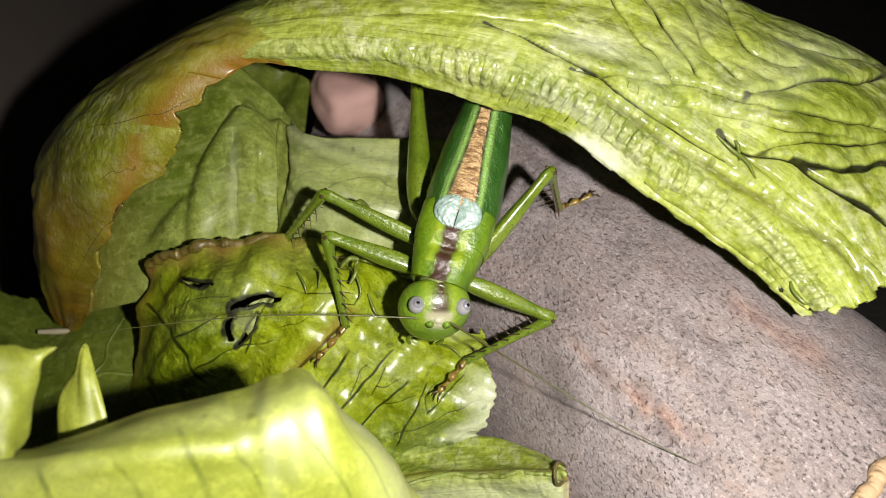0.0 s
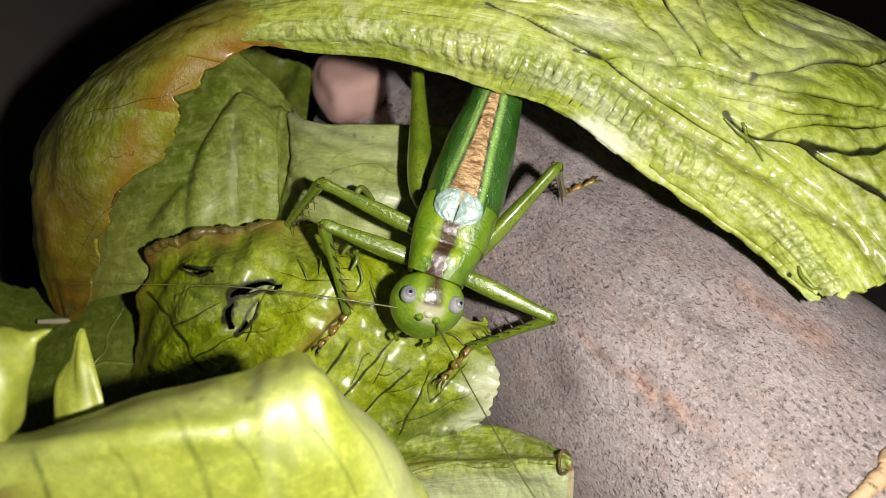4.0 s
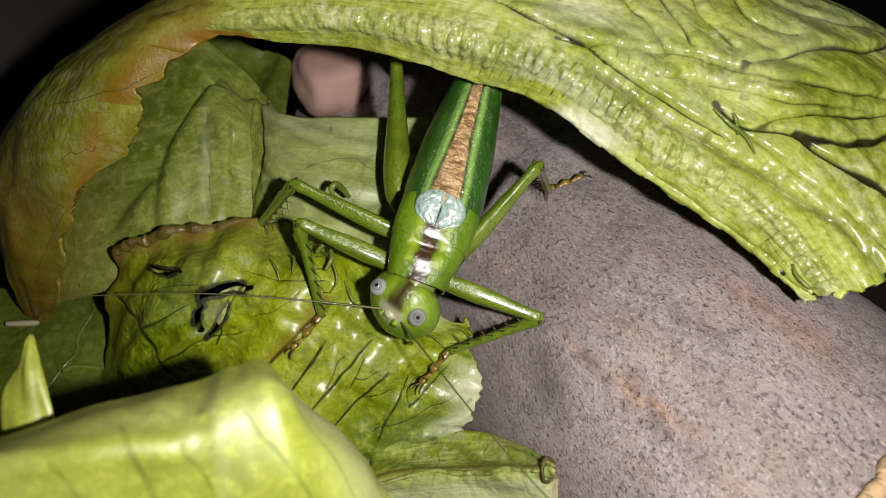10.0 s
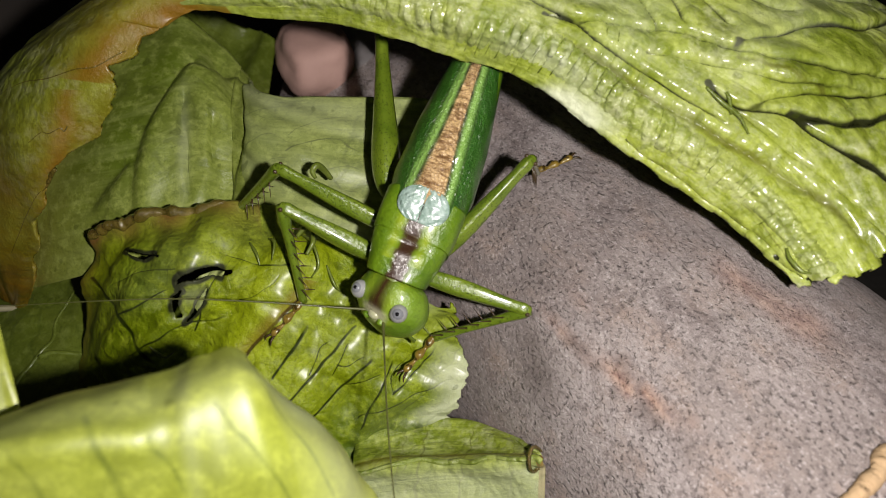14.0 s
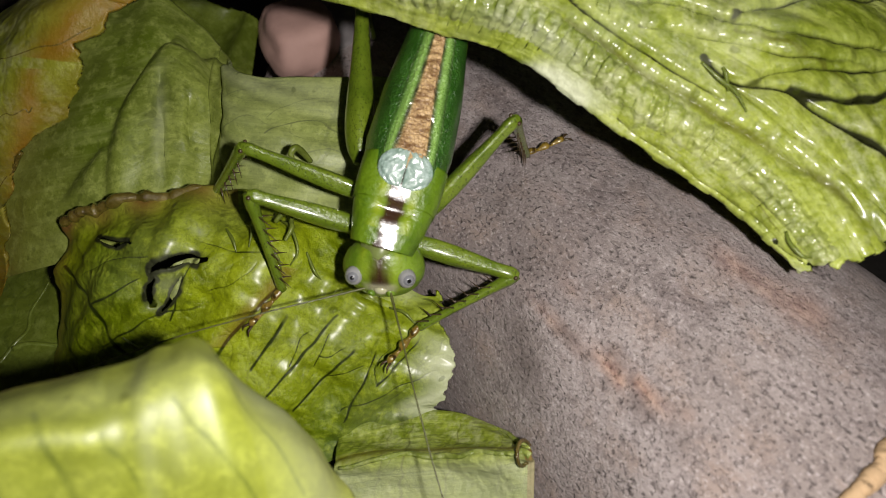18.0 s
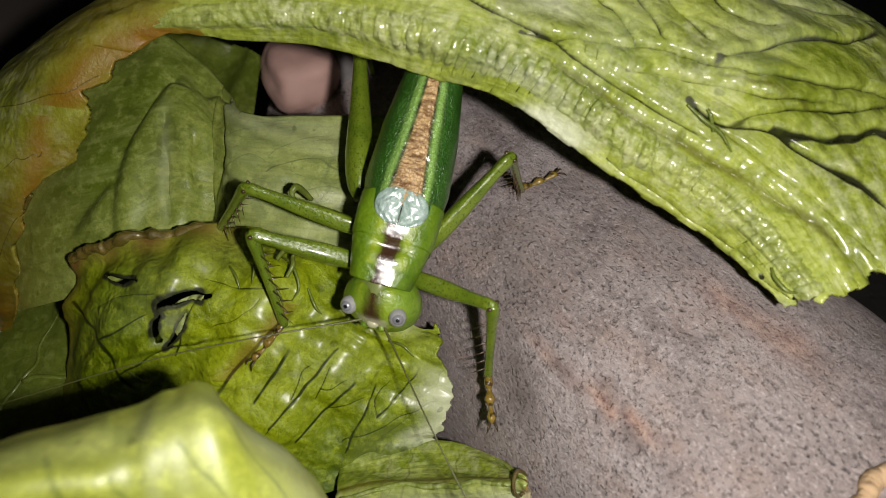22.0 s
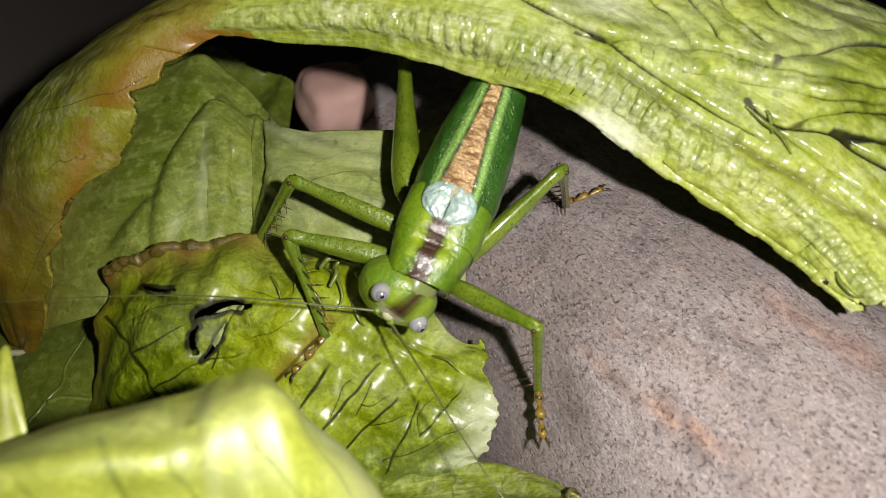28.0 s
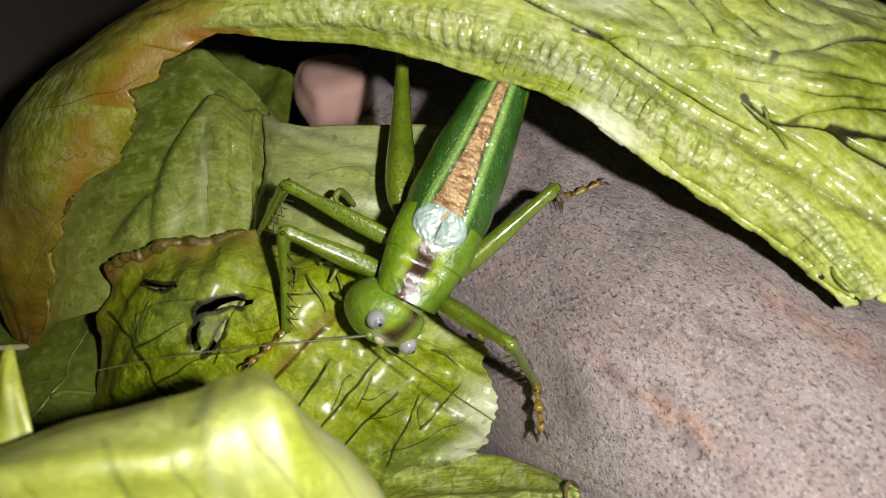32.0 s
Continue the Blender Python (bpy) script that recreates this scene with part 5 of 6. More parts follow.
M_tarsus = speckled("tarsus_brown", (0.11, 0.07, 0.01), (0.30, 0.20, 0.035), (0.02, 0.01, 0.003), 0.25, 0.9, 0.8, 1500)
M_spine = plain("spine_dark", (0.05, 0.03, 0.012), 0.35, 0.3)


def sheen():
    """The shield's hind lobe: pale, crinkled, and white where the torch glances off it."""
    n = Nodes("pale_plate")
    base = n.mix(n.ramp(n.noise(900, 4, 0.7), (0.35, (0, 0, 0)), (0.65, (1, 1, 1))), (0.20, 0.32, 0.25), (0.42, 0.53, 0.49))
    n.bump(n.math("ADD", n.noise(1500, 3), n.math("MULTIPLY", n.noise(4200, 3), 0.5)), 0.7, 0.0004)
    return n.set(Base_Color=base, Roughness=0.35, Coat_Weight=1.0, Coat_Roughness=0.3, Coat_IOR=2.0)


M_plate = sheen()
M_iris = plain("eye_ring", (0.20, 0.205, 0.22), 0.25, 0.5, 0.1, 2500, 0.05)
M_eye = plain("eye_grey", (0.30, 0.30, 0.30), 0.2, 0.6, 0.12, 2500, 0.05)
M_pupil = plain("pupil_black", (0.008, 0.008, 0.01), 0.12, 0.8)
M_antenna = plain("antenna_olive", (0.085, 0.09, 0.025), 0.4, 0.1, 0.4, 4000)
M_collar = plain("neck_skin", (0.17, 0.21, 0.06), 0.35, 0.4, 0.2, 2000)
# pale colour carries the brow's glint
M_glint_brow = plain("glint_brow", (0.42, 0.42, 0.26), 0.25, 0.8, 0.15, 2000)
M_jaw = plain("jaw_brown", (0.16, 0.13, 0.03), 0.35, 0.4, 0.3, 2500)


def loft(name, rings, material, parent, n=28, label="", close=True, fields=None):
    """Rings (y, x, z, half width, height up, height down) in millimetres, joined to a smooth body."""
    rings = glide(rings, np.linspace(0, 1, 6 * len(rings)))
    a = np.linspace(0, 2 * np.pi, n, endpoint=False)
    verts, faces = [], []
    for y, x, z, w, up, down in rings:
        c = np.cos(a)
        for s, k in zip(np.sin(a), c):
            verts.append((x + max(w, 0.02) * s, y, z + (max(up, 0.02) if k > 0 else max(down, 0.02)) * k))
    m = len(rings)
    for i in range(m - 1):
        for j in range(n):
            k = (j + 1) % n
            faces.append((i * n + j, i * n + k, (i + 1) * n + k, (i + 1) * n + j))
    faces += [tuple(range(n - 1, -1, -1)), tuple(range((m - 1) * n, m * n))]
    v = np.array(verts)
    values = {key: f(v[:, 0], v[:, 1], v[:, 2]).clip(0, 1) for key, f in (fields or {}).items()}
    return lift(name, v / 1000, faces, material, parent, True, values, label)


def tube(name, path, radii, material, parent, n=10, steps=24, label="", flat=1.0):
    """A limb swept along a smooth path, in millimetres."""
    at = np.linspace(0, 1, steps)
    p, r = glide(path, at), glide(np.array(radii, float)[:, None], at)[:, 0].clip(0.01)
    t = np.gradient(p, axis=0)
    t /= np.linalg.norm(t, axis=1, keepdims=True)
    ref = np.array([0.0, 0, 1]) if abs(t[0, 2]) < 0.8 else np.array([1.0, 0, 0])
    side = np.cross(t, ref)
    side /= np.linalg.norm(side, axis=1, keepdims=True)
    up = np.cross(side, t)
    a = np.linspace(0, 2 * np.pi, n, endpoint=False)
    keel = (1 + 0.07 * np.cos(4 * a))[None, :, None]
    ring = p[:, None] + keel * r[:, None, None] * (np.cos(a)[None, :, None] * side[:, None] * flat + np.sin(a)[None, :, None] * up[:, None])
    ids = np.arange(steps * n).reshape(steps, n)
    nxt = np.roll(ids, -1, 1)
    faces = [tuple(q) for q in np.stack([ids[:-1], ids[1:], nxt[1:], nxt[:-1]], -1).reshape(-1, 4)]
    faces += [tuple(ids[0]), tuple(ids[-1][::-1])]
    return lift(name, ring.reshape(-1, 3) / 1000, faces, material, parent, True, None, label)


def ball(name, at, r, material, parent, label="", squash=(1, 1, 1)):
    bm = bmesh.new()
    bmesh.ops.create_uvsphere(bm, u_segments=24, v_segments=14, radius=1)
    for v in bm.verts:
        v.co = Vector([c * s * r + o for c, s, o in zip(v.co, squash, at)]) / 1000
    return part(name, bm, material, parent, label)


cricket = tagged(new("bush_cricket"), "green bush cricket with a brown back, feeding on lettuce", "insect")


def saddle():
    """The pronotum: a shield over the thorax, with a brown band along its middle."""
    nu, nv = 60, 64
    u, a = np.meshgrid(np.linspace(0, 1, nu), np.linspace(-1.95, 1.95, nv), indexing="ij")
    y = -4.9 + 9.6 * u + 0.5 * (1 - np.cos(a)) * np.where(u > 0.5, -1.0, 0.6)
    w = 3.35 + 1.15 * np.sin(np.minimum(u * 1.25, 1) * 1.57)
    s, c = np.sin(a), np.cos(a)
    x = w * np.sign(s) * np.abs(s) ** 0.75
    z = -3.6 + 3.6 * np.sign(c) * np.abs(c) ** 0.62 - 0.55 * np.exp(-(((u - 0.42) / 0.08) ** 2)) * np.exp(-((x / 2.4) ** 2)) + 0.06 * rough_field(u, a / 4, 14, 71) + 0.03 * np.exp(-((x / 0.8) ** 2)) * rough_field(u * 5, a, 16, 74)
    z = z - 0.5 * (1 - u) ** 2
    outer = np.stack([x, y, z], -1)
    inner = outer * np.array([0.93, 0.985, 1.0]) - np.array([0, 0, 0.25])
    ids = np.arange(nu * nv).reshape(nu, nv)
    quads = np.stack([ids[:-1, :-1], ids[:-1, 1:], ids[1:, 1:], ids[1:, :-1]], -1).reshape(-1, 4)
    off = nu * nv
    rim = []
    for loop in (ids[0], ids[-1][::-1], ids[::-1, 0], ids[:, -1]):
        rim += [(loop[k + 1], loop[k], loop[k] + off, loop[k + 1] + off) for k in range(len(loop) - 1)]
    faces = [tuple(q) for q in quads] + [tuple(q[::-1] + off) for q in quads] + rim
    wob = 0.12 * np.sin(y * 2.1)
    band = 1 / (1 + np.exp((np.abs(x + wob) - 0.90 - 0.1 * u - 0.10 * np.sin(y * 5)) / 0.06))
    yellow = 0.8 * np.exp(-(((np.abs(x) - 1.6) / 0.5) ** 2)) * (u > 0.2) * (u < 0.85) * (0.75 + 0.25 * np.sin(y * 3 + x))
    values = {"stripe": np.tile(band.ravel(), 2), "yellow": np.tile(yellow.clip(0, 1).ravel(), 2)}
    return lift("pronotum", np.concatenate([outer.reshape(-1, 3), inner.reshape(-1, 3)]) / 1000, faces, M_green, cricket, True, values, "glossy green shield with a brown middle band")


saddle()


def hind_plate(sign):
    """Half of the pale raised plate at the pronotum's hind margin."""
    nu, nv = 22, 20
    u, v = np.meshgrid(np.linspace(0, 1, nu), np.linspace(0, 1, nv), indexing="ij")
    half = 2.75 * np.sqrt(np.clip(1 - ((u - 0.5) * 1.85) ** 2, 0, 1)) ** 0.9
    x = sign * (0.06 + v * half)
    y = 1.45 + 3.7 * u
    z = 0.22 + 0.42 * u - 0.05 * x**2 + 0.35 * np.sin(np.pi * v.clip(0, 1)) * np.sin(np.pi * u) + 0.06 * rough_field(u, v, 22, 72)
    top = np.stack([x, y, z], -1).reshape(-1, 3)
    low = top - np.array([0, 0, 0.7])
    ids = np.arange(nu * nv).reshape(nu, nv)
    quads = np.stack([ids[:-1, :-1], ids[1:, :-1], ids[1:, 1:], ids[:-1, 1:]], -1).reshape(-1, 4)
    if sign < 0:
        quads = quads[:, ::-1]
    off = nu * nv
    rim = []
    for loop in (ids[0], ids[-1][::-1], ids[::-1, 0], ids[:, -1]):
        step = loop if sign > 0 else loop[::-1]
        rim += [(step[k], step[k + 1], step[k + 1] + off, step[k] + off) for k in range(len(step) - 1)]
    faces = [tuple(q) for q in quads] + [tuple(q[::-1] + off) for q in quads] + rim
    return lift("hind_plate", np.concatenate([top, low]) / 1000, faces, M_plate, cricket, True, None, "pale bluish-white shiny plate")


hind_plate(-1), hind_plate(1)


def tegmen(sign):
    """A folded fore wing: tan back field, pale border, deep green flank."""
    nu, nv = 120, 72
    u, v = np.meshgrid(np.linspace(0, 1.32, nu), np.linspace(0, 1, nv), indexing="ij")
    y = 3.6 + 23 * u - 1.0 * v * (1 - u).clip(0)
    wide = np.interp(u, [0, 0.15, 0.4, 0.7, 1, 1.32], [4.2, 4.7, 4.3, 3.2, 2.2, 0.7])
    back = np.interp(u, [0, 0.12, 0.35, 0.6, 1, 1.32], [1.9, 1.6, 0.95, 0.6, 0.3, 0.15])
    a = ((v - 0.32) / 0.68).clip(0, 1) * 1.75
    x = np.where(v < 0.32, back * v / 0.32, back + (wide - back) * np.sin(a))
    drop = np.interp(u, [0, 0.3, 0.7, 1, 1.32], [6.5, 7.2, 6.2, 4.4, 1.6])
    z = np.where(v < 0.32, -0.25 * (v / 0.32) ** 2, -0.25 - drop * (1 - np.cos(a)) * 0.85)
    z = z + 0.35 + 0.7 * np.sin(np.pi * u.clip(0, 1)) - 1.6 * u**2 + (0.14 * (v < 0.4) if sign < 0 else 0) + 0.05 * rough_field(u * 3, v, 20, 80 + sign)
    z = z + 0.06 * np.sin(u * 150 + 6 * v) * (v < 0.34)
    x = np.where(v < 0.32, back * (1.75 * v / 0.32 - 0.75), x)  if sign < 0 else x
    x = sign * x - 0.9 * u.clip(0, 1) ** 1.3
    top = np.stack([x, y, z], -1)
    low = top * np.array([0.95, 1, 1]) - np.array([0, 0, 0.15])
    ids = np.arange(nu * nv).reshape(nu, nv)
    quads = np.stack([ids[:-1, :-1], ids[1:, :-1], ids[1:, 1:], ids[:-1, 1:]], -1).reshape(-1, 4)
    if sign > 0:
        quads = quads[:, ::-1]
    quads = quads[:, ::-1]
    off = nu * nv
    rim = []
    for loop in (ids[0], ids[-1][::-1], ids[::-1, 0], ids[:, -1]):
        step = loop if sign > 0 else loop[::-1]
        rim += [(step[k], step[k + 1], step[k + 1] + off, step[k] + off) for k in range(len(step) - 1)]
    faces = [tuple(q) for q in quads] + [tuple(q[::-1] + off) for q in quads] + rim
    tan = 1 / (1 + np.exp((v - 0.31) / 0.012))
    pale = np.exp(-(((v - 0.385) / 0.05) ** 2)) * 0.9
    dark = np.exp(-(((v - 0.322) / 0.022) ** 2)) * (0.75 + 0.25 * np.sin(u * 60)) + 0.9 * np.exp(-(((v - 0.46) / 0.01) ** 2)) * 0.6
    if sign > 0:
        dark = dark + np.exp(-(((v - 0.27) / 0.03) ** 2)) * np.exp(-(((u - 0.36) / 0.06) ** 2)) * (np.sin(u * 180) > 0)
    values = {k: np.tile(f.clip(0, 1).ravel(), 2) for k, f in (("tan", tan), ("pale", pale), ("dark", dark))}
    return lift("wing", np.concatenate([top.reshape(-1, 3), low.reshape(-1, 3)]) / 1000, faces, M_wing, cricket, True, values, "folded wing, tan back and deep green flank")


tegmen(-1), tegmen(1)
loft("abdomen", [(2, 0, -4.2, 3.4, 2.5, 2.8), (8, 0, -4.4, 3.7, 3.0, 3.2), (15, 0, -4.0, 3.2, 2.8, 3.0), (21, 0, -3.4, 2.2, 2.0, 2.2), (25, 0, -3.0, 0.6, 0.6, 0.6)], M_green, cricket)
loft("thorax", [(-5.2, 0, -3.6, 1.8, 1.5, 1.6), (-3.5, 0, -4.2, 2.7, 2.2, 2.4), (1, 0, -4.8, 3.6, 2.6, 2.6), (5, 0, -5.0, 3.6, 2.6, 2.6), (8, 0, -4.6, 2.0, 1.8, 1.8)], M_limb, cricket)
tube("neck", [(0, -6.0, -3.6), (0, -5.0, -3.4), (0, -3.6, -3.4)], [1.8, 2.1, 2.1], M_collar, cricket, 20, 14, "pale neck membrane")

# head, in its own space with the neck at the origin
head = loft("head", [(0.5, 0, -1.6, 1.6, 1.6, 1.8), (-0.2, 0, -1.6, 3.2, 2.9, 3.2), (-1.5, 0, -1.8, 4.1, 3.4, 4.4), (-3.0, 0, -2.0, 4.3, 3.4, 4.9), (-4.4, 0, -2.5, 3.7, 3.0, 4.4), (-5.5, 0, -3.0, 2.6, 2.0, 3.2), (-6.1, 0, -3.4, 1.2, 1.0, 1.8), (-6.3, 0, -3.5, 0.3, 0.3, 0.5)], M_head, cricket, 36, "rounded green head with a brown crown band", fields={
    "stripe": lambda x, y, z: (z > 0) / (1 + np.exp((np.abs(x) - 1.0 + 0.10 * (y + 4.5)) / 0.08)) * (y > -4.4),
    "yellow": lambda x, y, z: 0.5 * (z > -0.5) * np.exp(-(((np.abs(x) - 1.7) / 0.4) ** 2)),
    "brow_glint": lambda x, y, z: 0.9 * (z > -1.6) / (1 + np.exp((np.abs(x) - 1.35 - 0.35 * (y + 4.4)) / 0.12)) / (1 + np.exp((np.abs(y + 4.5) - 0.75) / 0.12))})
for side in (-1, 1):
    eye = ball("eye", (side * 2.72, -2.95, 0.70), 1.02, M_eye, head, "pale grey domed eye", (0.92, 1, 1))
    aim = Vector((side * 0.18 + 0.16, 0.02, 0.95)).normalized()
    ball("iris", Vector((side * 2.72, -2.95, 0.70)) + aim * 0.46, 0.68, M_iris, eye, "paler ring")
    ball("pupil", Vector((side * 2.72, -2.95, 0.70)) + aim * 0.92, 0.28, M_pupil, eye, "black dot", (1, 1, 1))
    tube("antenna_socket", [(side * 0.75, -4.1, -0.5), (side * 0.9, -4.7, -0.3), (side * 1.1, -5.2, -0.1)], [0.55, 0.5, 0.4], M_head, head, 12, 10)
    tube("palp", [(side * 1.2, -4.3, -5.6), (side * 1.9, -5.3, -6.3), (side * 2.2, -5.6, -7.4), (side * 1.7, -5.9, -8.4)], [0.26, 0.22, 0.2, 0.24], M_limb, head, 8, 16)
    tube("inner_palp", [(side * 0.6, -4.2, -5.9), (side * 0.9, -4.9, -6.8), (side * 0.8, -5.2, -7.6)], [0.2, 0.18, 0.2], M_limb, head, 8, 12)
    loft("jaw", [(-4.9, side * 0.8, -5.2, 0.5, 0.8, 0.7), (-4.2, side * 0.9, -5.3, 0.9, 1.2, 1.0), (-3.2, side * 0.9, -5.2, 0.8, 1.0, 0.9)], M_jaw, head, 14)
loft("labrum", [(-5.3, 0, -4.6, 0.5, 0.6, 0.6), (-5.0, 0, -4.7, 1.2, 1.0, 1.2), (-4.3, 0, -4.6, 1.3, 1.2, 1.3)], M_head, head, 18)
ball("brow", (0, -4.45, 0.25), 0.62, M_glint_brow, head, "shiny brow between the eyes, its glint coloured pale", (1.15, 0.9, 0.75))


def antenna():
    return tube("antenna", [(0, 0, 0), (0.2, 5, 0.7), (0.5, 12, 1.1), (0.6, 20, 0.8), (0.2, 28, 0), (-0.6, 38, -0.8)], [0.18, 0.10, 0.085, 0.075, 0.06, 0.03], M_antenna, cricket, 7, 60, "long thread-like antenna")


FEELERS = {"L": antenna(), "R": antenna()}


def cone(length, r):
    bm = bmesh.new()
    bmesh.ops.create_cone(bm, segments=6, radius1=r / 1000, radius2=r / 6000, depth=length / 1000, cap_ends=True)
    bmesh.ops.translate(bm, verts=bm.verts, vec=(0, 0, length / 2000))
    me = bpy.data.meshes.new("spine")
    bm.to_mesh(me)
    bm.free()
    me.materials.append(M_spine)
    me.shade_smooth()
    return me


SPINE = cone(1.9, 0.11)


def limb(l1, l2, thick, spines=True):
    """Femur, tibia with spines, and tarsus, each along its own +y."""
    femur = tube("femur", [(0, -2.4, -0.5), (0, -0.6, -0.1), (0, l1 * 0.12, 0), (0, l1 * 0.4, 0), (0, l1 * 0.8, 0), (0, l1 * 0.95, 0), (0, l1 + 0.3, 0)], [thick * 0.5, thick * 0.8, thick, thick * 0.98, thick * 0.68, thick * 0.72, thick * 0.4], M_limb, cricket, 24, 30, "", 0.85)
    for s in (-1, 1):
        ball("knee_lobe", (s * thick * 0.55, l1, 0), 0.25, M_spine, femur, "dark knee lobe")
    tibia = tube("tibia", [(0, -0.2, 0), (0, 0.9, 0), (0, l2 * 0.25, 0), (0, l2 * 0.7, 0), (0, l2, 0)], [0.55, 0.72, 0.58, 0.46, 0.52], M_limb, cricket, 10, 26)
    if spines:
        for k in range(6):
            for s in (-1, 1):
                sp = new("spine", SPINE)
                sp.parent = tibia
                sp.matrix_basis = pose(s * 0.3 / 1000, l2 * (0.20 + 0.13 * k + 0.03 * (s > 0)) / 1000, -0.25 / 1000, 0, 180 - s * 42, 0) @ pose(0, 0, 0, -28, 0, 0)
    foot = tube("tarsus", [(0, -0.2, 0.2), (0, 0.9, 0.25), (0, 1.6, 0.05), (0, 2.6, 0.25), (0, 3.4, 0.05), (0, 4.6, 0.35), (0, 5.2, 0.2)], [0.26, 0.36, 0.18, 0.42, 0.16, 0.34, 0.14], M_tarsus, cricket, 10, 40, "jointed amber-brown foot", 1.35)
    for s in (-1, 1):
        tube("claw", [(s * 0.2, 5.0, 0.2), (s * 0.45, 5.7, 0.35), (s * 0.6, 6.2, -0.1)], [0.16, 0.13, 0.04], M_spine, foot, 6, 10)
    return femur, tibia, foot, l1, l2


LEGS = {"fore_r": limb(11.0, 12.5, 1.12), "fore_l": limb(11.0, 12.5, 1.12), "mid_r": limb(12.8, 13.8, 1.12), "mid_l": limb(12.8, 13.8, 1.12)}
thigh = tube("hind_femur", [(0, 0, 0), (0, 2.0, 0), (0, 5.5, 0), (0, 12, 0), (0, 18, 0), (0, 23, 0)], [0.6, 1.35, 1.6, 1.15, 0.8, 0.75], M_limb, cricket, 16, 36, "long swollen hind thigh")
shank = tube("hind_tibia", [(0, 0, 0), (0, 8, 0), (0, 16, 0), (0, 23, 0)], [0.7, 0.55, 0.5, 0.5], M_limb, cricket, 10, 20)


